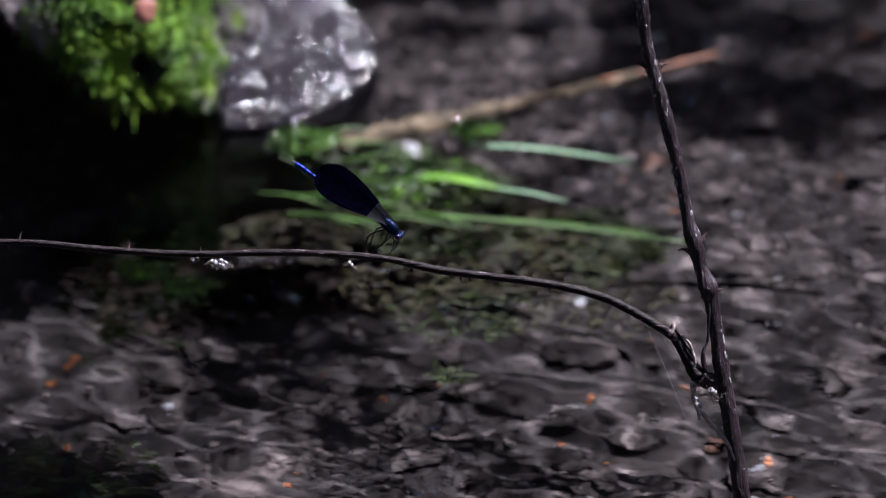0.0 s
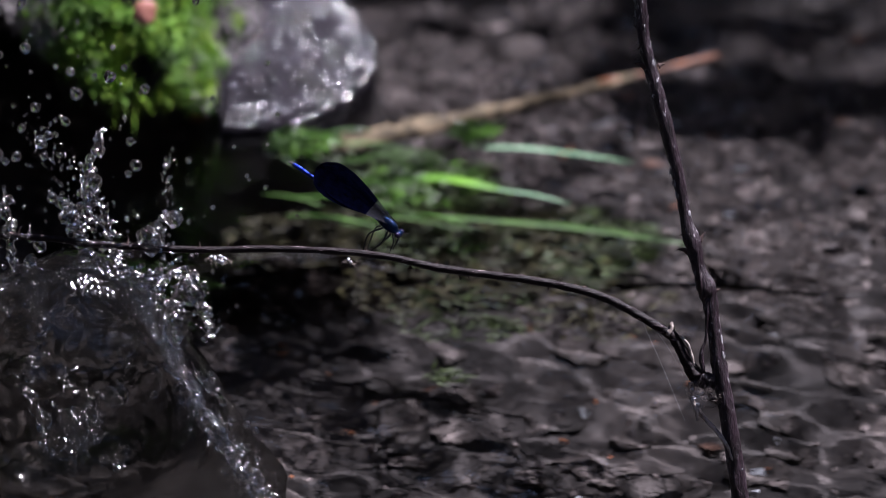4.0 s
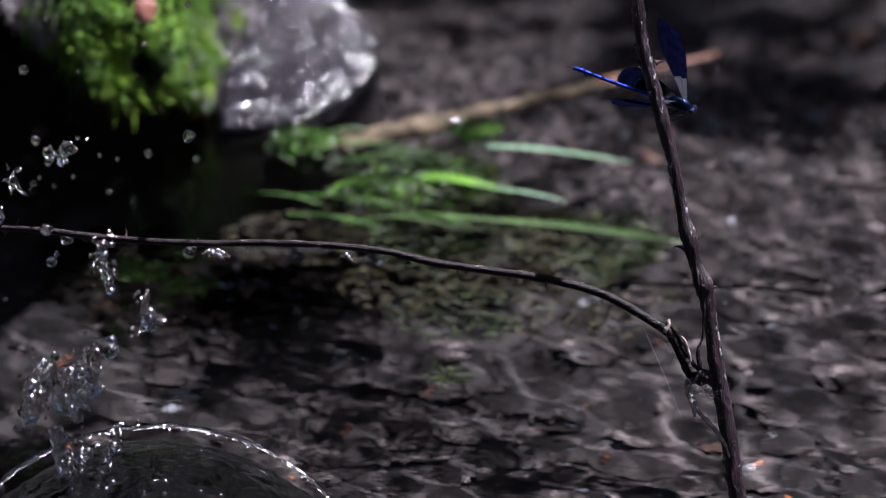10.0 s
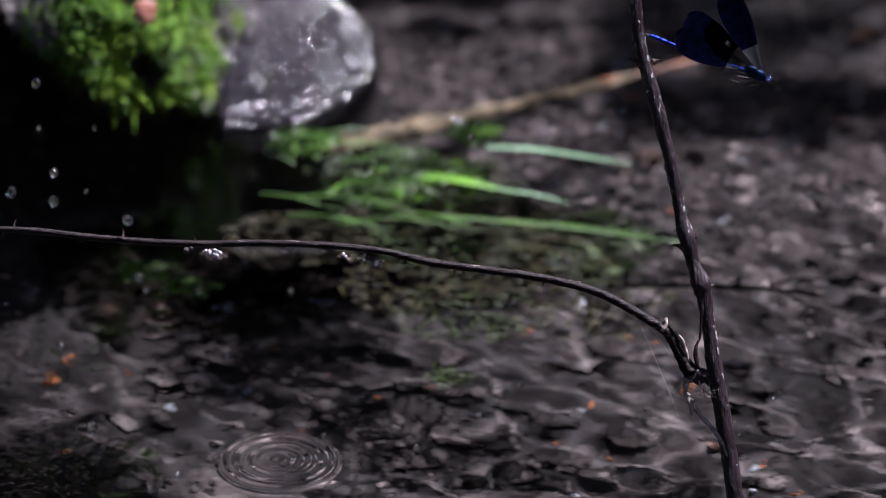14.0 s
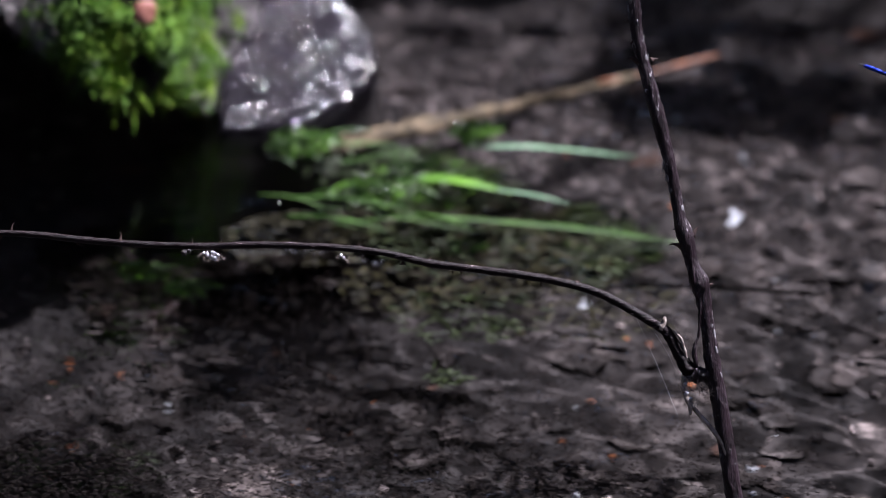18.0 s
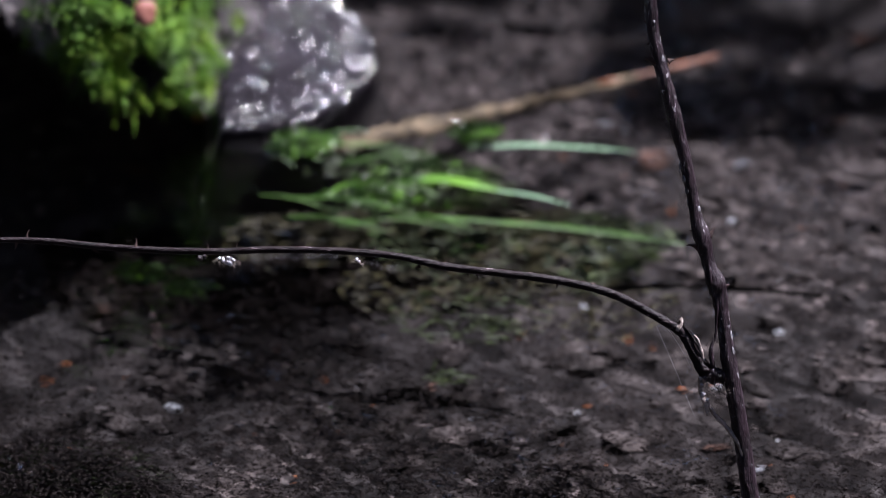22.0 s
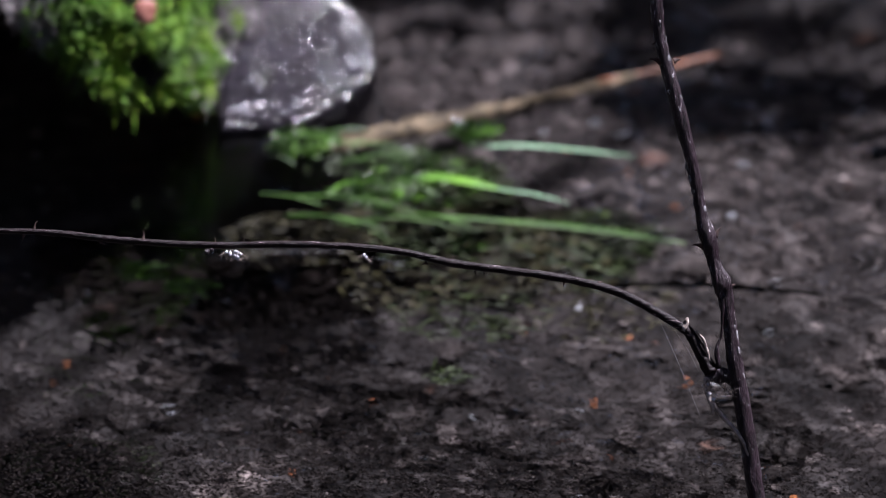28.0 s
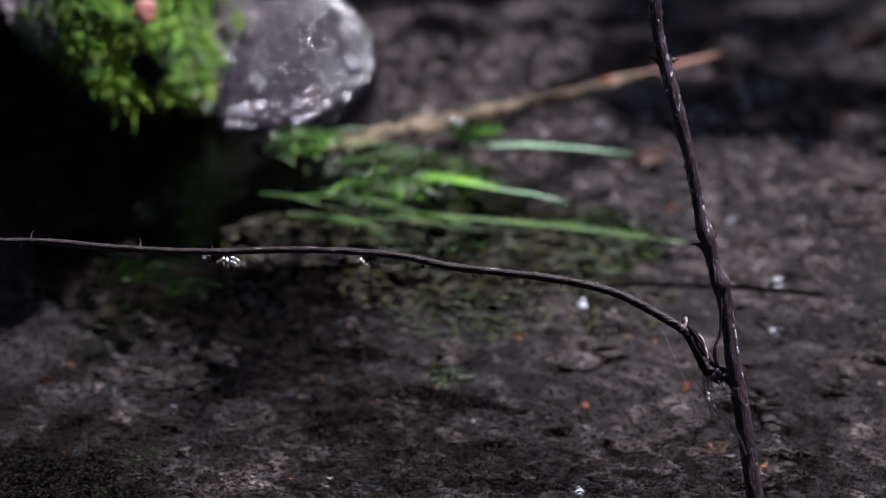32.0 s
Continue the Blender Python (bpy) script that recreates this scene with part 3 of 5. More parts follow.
# the added shade clumps, by the spot of the stream under the sun's ray: x, y, half widths, number of leaves
SHADE = [(-0.145, 0.15, 0.06, 0.045, 24), (-0.12, 0.095, 0.065, 0.035, 32), (0.175, 0.42, 0.09, 0.065, 58), (0.05, 0.49, 0.10, 0.03, 22)]
shade_clumps()

# ---- the bramble twig ----
MM = 0.001
bramble = new("bramble")
BASE = Vector((100, 0, -100)) * MM
bramble.matrix_world = SLOPE @ Matrix.Translation(BASE)
tagged(bramble, "dead thorny bramble stem with a long arching side twig", "bramble")


def slope_rows(rows, origin):
    """Rows of across, up, radius and behind, in mm, from an origin in metres."""
    return [(x * MM - origin.x, d * MM - origin.y, z * MM - origin.z, r * MM) for x, z, r, d in rows]


part("stem", tube(slope_rows([(104, -100, 3.0, 0), (99.5, -84, 2.9, 0), (96.5, -66, 2.8, 0), (94, -50, 2.75, 0), (91.8, -38, 2.7, 0), (90.2, -26, 2.3, 0),
                              (88.5, -15, 2.6, 0), (87.5, -11, 3.3, 0), (85, -4, 2.3, 0), (82.7, 5, 2.9, 0), (80.5, 13, 2.0, 0), (77.5, 29, 2.1, 0),
                              (73.5, 45, 2.4, 0), (69.5, 60, 2.3, 0), (66.5, 72, 2.0, 0), (65.5, 83, 2.1, 0), (64, 95, 2.0, 0)], BASE), 110,
                  sides=14, rough=0.2), BARK, bramble, "purple-brown fissured stem")
FORK = Vector((83.5, 0, -40)) * MM
twig = part("twig", tube(slope_rows([(84, -40.5, 2.6, 0), (80.5, -34.5, 2.2, 0), (77.5, -29, 1.9, 0), (74.5, -25.8, 1.7, 0), (66, -20.8, 1.5, 0), (55, -15, 1.45, 0), (44, -11.5, 1.4, 0),
                                     (30, -8.8, 1.35, 0), (15, -7, 1.3, 0), (-4, -4.7, 1.35, 0), (-18, -1.6, 1.15, 0), (-36, 0.3, 1.15, 0), (-60, 0.9, 1.2, 0), (-80, 0.3, 1.2, 0),
                                     (-100, 0.7, 1.15, 0), (-120, 2.0, 1.2, 0), (-135, 3.6, 1.1, 0), (-150, 4.2, 1.0, 0), (-170, 4.0, 0.9, 0)], FORK), 150,
                            sides=12, rough=0.26, seed=7), TWIG_BARK, bramble, "arching reddish-brown side twig")
twig.location = FORK - BASE


def thorn(x, z, dx, dz, r, parent, origin, hook=0.3, d=0):
    """A hooked thorn, in mm: foot, reach and root radius."""
    part("thorn", tube(slope_rows([(x - dx * 0.15, z - dz * 0.15, r * 1.3, d), (x + dx * 0.4, z + dz * 0.4, r * 0.55, d),
                                   (x + dx * 0.8 - dz * hook * 0.3, z + dz * 0.8 + dx * hook * 0.3, r * 0.25, d), (x + dx - dz * hook, z + dz + dx * hook, r * 0.06, d)], origin), 9, sides=7), THORN, parent)


for a in ((65.6, 77, -2.8, 0.8, 1.2, 0), (66.2, 71, -2.2, -1.2, 1.2, 0), (66.8, 64.3, -3.6, 1.2, 1.5, 0.2), (71.5, 64.3, 1.9, 0.8, 1.0, -0.3), (81.5, 7.2, -3.2, 0.6, 1.1, 0.2), (81.5, 1.8, -4.0, 1.4, 1.3, 0.3),
          (85.2, 5.6, 1.6, 3.0, 1.0, -0.2), (89.8, -11.5, 2.2, 0.6, 1.2, 0.1), (73, 50, -1.6, -0.5, 0.7, 0), (98.6, -72, 1.0, 0.8, 0.5, 0)):
    thorn(*a[:5], bramble, BASE, a[5])
for a in ((-144.5, 4.2, 0.4, 3.6, 0.7, -0.25), (-107.8, 1.9, 0.5, 2.9, 0.7, 0.25), (-74.2, 0.8, 0.6, 2.4, 0.5, 0), (-83.6, 0.8, 0.2, 2.4, 0.5, 0.2), (-27.8, 0.2, 0.3, 2.0, 0.45, 0), (-3.8, -3.6, 0.7, 1.3, 0.35, 0),
          (34, -10.4, -0.3, -1.9, 0.6, 0), (43.5, -10.6, -1.2, 1.2, 0.8, 0), (45.8, -10.9, 1.2, 0.7, 0.8, 0), (76.2, -27.2, 0.3, 3.2, 0.8, 0), (75, -26, -0.9, 2.0, 0.6, 0), (-148, 3, -0.3, -2.4, 0.6, -0.2),
          (-122, 0.8, 2.2, -1.2, 0.5, 0.2), (4, -7.4, 0.3, -1.5, 0.4, 0), (7, -7.6, 0.4, -1.4, 0.35, 0), (-12.4, -4.6, -1.6, -0.8, 0.8, 0)):
    thorn(*a[:5], twig, FORK, a[5])

# torn bark, dry fibres and silk at the fork and along the twig
for label, rows in (("peeling bark strip", [(88.2, -14, 0.9, -2), (87.4, -22, 0.6, -2), (87.0, -28, 0.5, -2), (85.5, -33, 0.7, -2), (86.0, -39, 0.9, -1)]),
                    ("peeling bark strip", [(85.0, -4, 0.6, -2), (85.4, -9, 0.5, -3), (86.3, -15, 0.4, -2)]),
                    ("dry curled tendril", [(78.5, -26.5, 0.5, -1), (80.8, -28.8, 0.5, -2), (82.3, -33, 0.45, -2), (83.5, -38, 0.4, -1)]),
                    ("torn dark stub", [(82.5, -41, 1.6, 0), (84.5, -41.8, 2.6, 0), (88.0, -41.2, 3.0, 0), (91.5, -42.5, 2.4, 0)]),
                    ("pale dry broken bud stub", [(74.4, -26.6, 1.3, -1), (75.2, -24.4, 1.1, -1), (75.4, -22.8, 0.8, -1), (75.9, -21.9, 0.35, -1)]),
                    ("dry dangling fibre", [(82.5, -42, 1.2, -1), (82.4, -47, 0.8, -1), (84.0, -51.5, 0.9, -1), (84.3, -55, 0.35, -1)]),
                    ("thin dry tendril back to the stem", [(83.4, -49, 0.7, -1), (86.5, -54, 0.65, -1), (91, -59, 0.7, -1), (95.0, -64.5, 0.75, -2), (96.6, -71, 0.8, -2), (97.4, -79, 0.5, -2)]),
                    ("loose bark flake on the stem", [(96.2, -68, 0.7, -2), (97.3, -76, 0.9, -2.4), (98.6, -85, 0.5, -2)])):
    part("torn_bark", tube(slope_rows(rows, BASE), 22, sides=7, rough=0.7, flat=0.7), PITH if "dry" in label or "thin" in label else BARK, bramble, label)

rng = random.Random(52)
for i in range(9):
    x, z, l = rng.uniform(81, 92), rng.uniform(-44.5, -42), rng.uniform(3, 8)
    rows = [(x, z, 0.12, -2), (x + rng.gauss(0, 1), z - l * 0.4, 0.09, -2.5), (x + rng.gauss(0.5, 1.5), z - l * 0.7, 0.09, -2.5), (x + rng.gauss(0.5, 2), z - l, 0.06, -2)]
    part("torn_fibre", tube(slope_rows(rows, BASE), 12, sides=5, rough=0.5), TWIG_BARK, bramble, "dry torn fibre")


def fluff(rows, origin, parent, seed, count, label, mat):
    """A tangle of short fibres round rows of across, up and reach in mm."""
    rng = random.Random(seed)
    bm = bmesh.new()
    for _ in range(count):
        x, z, r = rows[rng.randrange(len(rows))]
        p = [(x + rng.gauss(0, r), z + rng.gauss(0, r * 0.6), 0, rng.gauss(0, r * 0.6))]
        for _ in range(3):
            p.append((p[-1][0] + rng.gauss(0, r * 0.6), p[-1][1] + rng.gauss(-0.1, r * 0.45), 0, p[-1][3] + rng.gauss(0, r * 0.4)))
        sweep(bm, curve(slope_rows([(a, b, rng.uniform(0.02, 0.055) if mat is PITH else rng.uniform(0.004, 0.010), d - 1.0) for a, b, _, d in p], origin), 7), 4)
    part("silk_fluff", bm, mat, parent, label)


fluff([(-78, -2.6, 1.0), (-75, -3.2, 0.9), (-80, -2.4, 0.7)], FORK, twig, 1, 90, "white downy silk caught under the twig", PITH)
fluff([(-32, -3.8, 0.8), (-34, -3.0, 0.6)], FORK, twig, 2, 26, "white downy silk caught under the twig", PITH)
fluff([(-28, -3.2, 0.9), (-26, -4.2, 0.9), (-24, -5, 0.9), (-22, -5, 0.8), (-20, -4.4, 0.8)] + [(x, -1.0 - 0.6 * math.sin(x * 0.5) ** 2, 0.75) for x in range(-70, -38, 2)], FORK, twig, 3, 420, "thin grey web under the twig", SILK)
fluff([(82.6, -46, 1.1), (84, -49.5, 0.9), (82, -43.5, 0.8)], BASE, bramble, 4, 70, "white silk on the torn fork", PITH)
fluff([(89, -47, 1.5), (92, -46.5, 1.3), (86, -46, 1.3)], BASE, bramble, 5, 80, "grey fibres hanging from the fork", PITH)
fluff([(69.5, 58.5, 1.2), (70.5, 52, 1.0), (76, 30, 1.2), (72, 46, 1.2)], BASE, bramble, 6, 110, "thin grey web on the stem", SILK)
for rows in ([(66, -22, 0.02, -1), (73, -38, 0.03, -2), (80, -55, 0.025, -2)], [(70, -24, 0.02, -1), (76, -33, 0.03, -1), (79.5, -40, 0.02, -1)]):
    part("silk_thread", tube(slope_rows(rows, BASE), 12, sides=4), SILK, bramble, "single silk thread")
for spots, home, origin in (([(-78.3, -2.4, 0.7), (-77.0, -3.2, 0.9), (-75.9, -3.8, 0.8), (-74.9, -2.6, 0.6), (-79.6, -2.0, 0.5), (-76.4, -1.9, 0.7)], twig, FORK), ([(-33.4, -2.4, 0.5), (-32.6, -3.1, 0.5)], twig, FORK),
                             ([(82.4, -44.5, 0.6), (82.8, -47.6, 0.8), (84.3, -49.6, 0.6)], bramble, BASE), ([(69.2, 57.5, 0.5), (69.8, 54.4, 0.8), (70.1, 53.2, 0.6)], bramble, BASE)):
    bm = bmesh.new()
    for x, z, r in spots:
        lump(bm, (x * MM - origin.x, -0.0012 - origin.y, z * MM - origin.z), r * MM, x, 1.1, 2.6, 2)
    part("down_tuft", bm, DOWN, home, "small white tuft of down")
bm = bmesh.new()
lump(bm, ((-86.2 - 83.5) * MM, -0.001, (-2.0 + 40) * MM), 0.0011, 3, 0.5, 2.0, 2)
lump(bm, ((-84.6 - 83.5) * MM, -0.001, (-1.4 + 40) * MM), 0.0008, 5, 0.5, 2.0, 2)
part("dark_bud", bm, BARK, twig, "shrivelled dark bud")

# pale flakes on both sides of the stem imitate flecks and edge light
rng = random.Random(41)
trail = curve([(99.5, -84, 2.9), (94, -50, 2.75), (90.2, -26, 2.3), (85, -4, 2.3), (80.5, 13, 2.0), (73.5, 45, 2.4), (66.5, 72, 2.0), (64, 95, 2.0)], 60)
for i in range(120):
    x, z, r = trail[rng.randrange(60)]
    q = rng.choice((-1.2, 1.1)) + rng.gauss(0, 0.4)
    bm = bmesh.new()
    lump(bm, (0, 0, 0), 1.0, i, 0.6, 1.8, 2, (rng.uniform(0.25, 0.8) * MM, 0.14 * MM, rng.uniform(0.4, 2.2) * MM))
    flake = part("lichen_flake", bm, EDGE_FLECK, bramble, "pale grey flake for the flecks and lit edges of the stem")
    flake.matrix_local = pose((x + math.sin(q) * r * 0.92) * MM - BASE.x, -math.cos(q) * r * 0.92 * MM, z * MM - BASE.z, 0, rng.uniform(-22, -4), math.degrees(q))

SWAY = [(0, 1.84, -2.9, -0.21), (1, 1.93, -3.0, -0.21), (2, 1.65, -2.8, -0.3), (3, 1.36, -2.45, -0.53), (3.5, 1.25, -2.45, -0.63), (5.5, 0.95, -2.4, -0.84), (6, 0.68, -2.3, -0.73),
        (7, 0.58, -2.13, -0.5), (8, 0.48, -2.05, -0.63), (9, 0.25, -1.85, -0.94), (10, 0.2, -1.85, -1.12), (11, -0.08, -1.66, -1.0), (12, -0.29, -1.55, -0.75), (13, -0.6, -1.2, -0.84),
        (14, -0.66, -1.22, -0.93), (14.5, -0.78, -1.3, -1.02), (16.5, -0.98, -1.2, -1.04), (17, -1.12, -1.0, -0.92), (18, -1.15, -0.55, -0.52), (18.5, -0.68, -0.2, -0.21), (19, 0, 0, 0.04),
        (19.5, 0.85, 0.1, 0.25), (20, 1.9, -0.05, 0.36), (20.5, 2.75, -0.3, 0.4), (21, 3.4, -0.55, 0.31), (22, 4.45, -0.6, 0), (23, 5.3, -0.6, -0.5), (24, 5.68, -0.68, -0.7), (25, 5.68, -0.85, -0.65),
        (25.5, 5.65, -0.95, -0.63), (27.5, 6.3, -1.05, -0.73), (28, 6.4, -1.05, -0.7), (29, 6.55, -0.95, -0.42), (29.5, 6.4, -0.75, -0.18), (30, 6.1, -0.5, 0.12), (31, 6.0, -0.75, 0.38), (32, 5.91, -0.87, 0.12)]

# ---- the damselfly ----
BLUE = material("metallic_blue", (0.004, 0.008, 0.06), (0.015, 0.04, 0.38), 0.5, 500, 2500, 0.4, 0.0001, metal=0.85)
TEAL = material("metallic_teal", (0.0016, 0.0045, 0.016), (0.005, 0.022, 0.075), 0.35, 500, 2500, 0.4, 0.0001, metal=0.85)
INK = material("wing_band", (0.0005, 0.0005, 0.002), (0.0011, 0.0014, 0.0068), 0.7, 300, 2000, 0.5, 0.0001, spec=0.0)
GLAZE = film("wing_base", (0.004, 0.005, 0.012), 0.55, 0.9)
DARK = material("black_leg", (0.003, 0.003, 0.004), (0.010, 0.010, 0.014), 0.55, 600, 3000, 0.2, 0.0001)
EYE_DARK = material("dark_eye", (0.008, 0.006, 0.02), (0.012, 0.009, 0.03), 0.12, 600, 3000, 0.1, 0.0001)

fly = new("damselfly")
tagged(fly, "metallic blue damselfly with dark banded wings", "damselfly")


def rod(rows, n=14, **kw):
    return tube([(x * MM, y * MM, z * MM, r * MM) for x, y, z, r in rows], n, **kw)


part("thorax", rod([(-4.6, 0, 0.4, 0.7), (-3.2, 0, 1.0, 1.5), (-0.5, 0, 0.9, 1.9), (1.8, 0, 0.5, 1.7), (3.2, 0, 0.2, 0.9), (3.8, 0, 0.1, 0.5)], 22, sides=14, up=(0, 0, 1), flat=1.15), TEAL, fly, "metallic blue-green thorax")
head = part("head", rod([(3.7, -1.6, 0, 0.5), (4.3, -1.0, 0.1, 1.0), (4.4, 0, 0.1, 1.05), (4.3, 1.0, 0.1, 1.0), (3.7, 1.6, 0, 0.5)], 14, sides=10, up=(0, 0, 1)), TEAL, fly)
for side in (-1, 1):
    bm = bmesh.new()
    lump(bm, (4.3 * MM, side * 1.9 * MM, 0.25 * MM), 1.05 * MM, 2, 0.03)
    part("eye", bm, EYE_DARK, head, "dark glossy compound eye")
    part("antenna", rod([(5.2, side * 0.5, 0.5, 0.1), (6.2, side * 0.9, 1.2, 0.06), (7.0, side * 1.2, 1.5, 0.03)], 6, sides=4), DARK, head)
LEGS = []
bow = [(-4.2, 0.6, 0.75), (-9, 0.4, 0.62), (-16, 0.2, 0.6), (-24, 0.2, 0.6), (-31, 0.3, 0.62), (-36, 0.5, 0.75), (-39, 0.5, 0.6)]
line = curve([(x, 0, z, r) for x, z, r in bow], 41)
for i in range(10):
    seg = [list(r) for r in line[i * 4:i * 4 + 5]]
    seg[0][3] *= 0.98
    seg[-1][3] *= 0.985
    part("abdomen_segment", sweep(bmesh.new(), [[v * MM for v in r] for r in seg], 10), BLUE, fly, "" if i else "metallic blue abdomen segment")
for side in (-1, 1):
    part("tail_clasper", rod([(-39, side * 0.3, 0.5, 0.25), (-40.2, side * 0.6, 0.4, 0.2), (-40.9, side * 0.3, 0.3, 0.1)], 6, sides=5), DARK, fly)
    for hip, rows in (((2.4, 0.9, -0.6), [(0, 0, 0, 0.28), (2.0, 1.4, -1.9, 0.22), (2.3, 0.8, -5.6, 0.15), (2.6, 0.7, -6.6, 0.1)]),
                      ((0.6, 1.1, -0.7), [(0, 0, 0, 0.3), (0.6, 2.0, -3.4, 0.24), (-1.2, 1.2, -8.4, 0.16), (-1.5, 1.0, -9.4, 0.1)]),
                      ((-1.2, 1.1, -0.6), [(0, 0, 0, 0.3), (-3.0, 2.2, -3.8, 0.24), (-2.2, 1.6, -10.2, 0.16), (-2.0, 1.4, -11.4, 0.1)])):
        leg = part("leg", rod([(a, side * b, c, r * 1.3) for a, b, c, r in rows], 14, sides=5, up=(0.3, 1, 0.2)), DARK, fly, "thin black leg")
        leg.location = (hip[0] * MM, side * hip[1] * MM, hip[2] * MM)
        LEGS.append(leg)


def wing(name, length, width):
    """A wing along +x from its hinge, leading edge at +y: clear at the root, dark beyond, gently cambered and veined."""
    bm = bmesh.new()
    n, m = 26, 9
    rows = []
    for i in range(n + 1):
        u = i / n
        w = width * (0.13 + 0.87 * math.sin(min(1.0, u * 1.02) ** 1.3 * math.pi * 0.74) ** 1.0) * math.sqrt(max(0.0, 1 - max(0.0, (u - 0.83) / 0.17) ** 2.6) + 0.002)
        lead = 0.36 * w + 0.3 * math.sin(u * 3.1)
        rows.append([(u * length, lead - w * j / m, 0.25 * math.sin(3.14 * j / m) + 0.12 * (-1) ** j * (1 - u * 0.6)) for j in range(m + 1)])
    for lift, flip in ((0.03, False), (-0.03, True)):
        g = [[bm.verts.new((x * MM, y * MM, (z + lift) * MM)) for x, y, z in r] for r in rows]
        for i in range(n):
            for j in range(m):
                q = (g[i][j], g[i][j + 1], g[i + 1][j + 1], g[i + 1][j])
                f = bm.faces.new(q if flip else q[::-1])
                f.material_index = 0 if i > n * 0.3 else 1
    ob = part(name, bm, [INK, GLAZE], fly, "dark blue-black wing, clear at the root")
    part("leading_vein", rod([(x, y, z, 0.06) for x, y, z in [r[0] for r in rows][::5]], 14, sides=5), INK, ob)
    return ob


WINGS = {}
for side in (-1, 1):
    for fore in (1, 0):
        ob = wing("forewing" if fore else "hindwing", 30.5 if fore else 29.5, 9.8 if fore else 10.2)
        ob.location = ((1.2 if fore else -1.6) * MM, side * 0.9 * MM, (2.1 if fore else 2.0) * MM)
        WINGS[(side, fore)] = ob


# ---- the splash: drops, strands, dome and swell of water; across and up in mm on the slope, seconds ----
FALL = 11.4
DROPS, STRANDS = [], []
KINDS = []
for k in range(5):
    bm = bmesh.new()
    lump(bm, (0, 0, 0), 1.0, 20 + k, 0.16 + 0.06 * k, 1.1, 3, (1, 1, 1.0 + 0.12 * (k % 3)))
    me = bpy.data.meshes.new("water_drop")
    bm.to_mesh(me)
    bm.free()
    me.materials.append(DROP)
    me.polygons.foreach_set("use_smooth", [True] * len(me.polygons))
    KINDS.append(me)


def flight(t0, x0, vx, vz, d, dd, z0=-92.0):
    """Rows of a thing thrown up at t0: where it is, second by second, until it is under again."""
    land = t0 + 2 * vz / FALL
    rows = [(0.0, x0, z0 - 80, d)] if t0 > 0.3 else []
    if t0 > 0.3:
        rows.append((t0 - 0.2, x0, z0 - 80, d))
    n = max(4, int((land - t0) / 0.4))
    for i in range(n + 1):
        t = t0 + (land - t0) * i / n
        if t <= 32:
            u = t - t0
            rows.append((t, x0 + vx * u, z0 + vz * u - FALL / 2 * u * u, d + dd * u))
    if rows[-1][0] < 31.5:
        rows.append((rows[-1][0] + 0.3, rows[-1][1], z0 - 80, rows[-1][3]))
    if rows[-1][0] < 32:
        rows.append((32.0, *rows[-1][1:]))
    return rows


def drop(t0, x0, vx, vz, r, seed, d=0.0, dd=0.0):
    rng = random.Random(seed)
    ob = new("water_drop", KINDS[seed % 5])
    ob.scale = (r * MM,) * 3
    tagged(ob, "clear glinting drop of water thrown up by the splash", "water drop", "water drops")
    DROPS.append((ob, flight(t0, x0, vx, vz, d, dd), (rng.uniform(-70, 70), rng.uniform(-70, 70), rng.uniform(0, 360))))


rng = random.Random(12)
for i in range(135):
    vz = rng.uniform(30, 84)
    drop(rng.uniform(0.9, 1.7), rng.gauss(-128, 14), rng.gauss(0.8, 3.2), vz, rng.choice((0.5, 0.7, 0.9, 1.2, 1.6, 2.0)) * rng.uniform(0.8, 1.2), i, rng.uniform(-6, 10), rng.uniform(-1, 1))
for i in range(34):
    drop(rng.uniform(0.9, 1.5), rng.gauss(-118, 16), rng.uniform(4, 26), rng.uniform(40, 92), rng.uniform(0.35, 0.9), 200 + i, rng.uniform(-6, 10), rng.uniform(-1, 2))
for i in range(30):
    drop(rng.uniform(0.8, 1.3), rng.gauss(-128, 15), rng.gauss(1.0, 3.0), rng.uniform(100, 185), rng.uniform(0.3, 0.8), 300 + i, rng.uniform(-6, 10), rng.uniform(-0.6, 0.6))


for late in ((20.7, -40, 1.6, 38, 1.1, 501), (20.75, -38.5, 1.5, 35.5, 0.8, 502), (20.8, -39, 1.4, 33, 0.6, 503), (21.25, -143, 0.8, 31.3, 1.0, 504), (21.3, -139, 1.0, 29, 0.8, 505),
             (21.2, -146, 0.6, 33, 0.6, 506), (25.2, -128, 3.0, 43.5, 1.0, 507), (25.25, -130, 3.0, 42.5, 0.8, 508)):
    drop(*late)

JAG = bpy.data.textures.new("torn_water", "CLOUDS")
JAG.noise_scale, JAG.noise_depth = 0.0022, 2


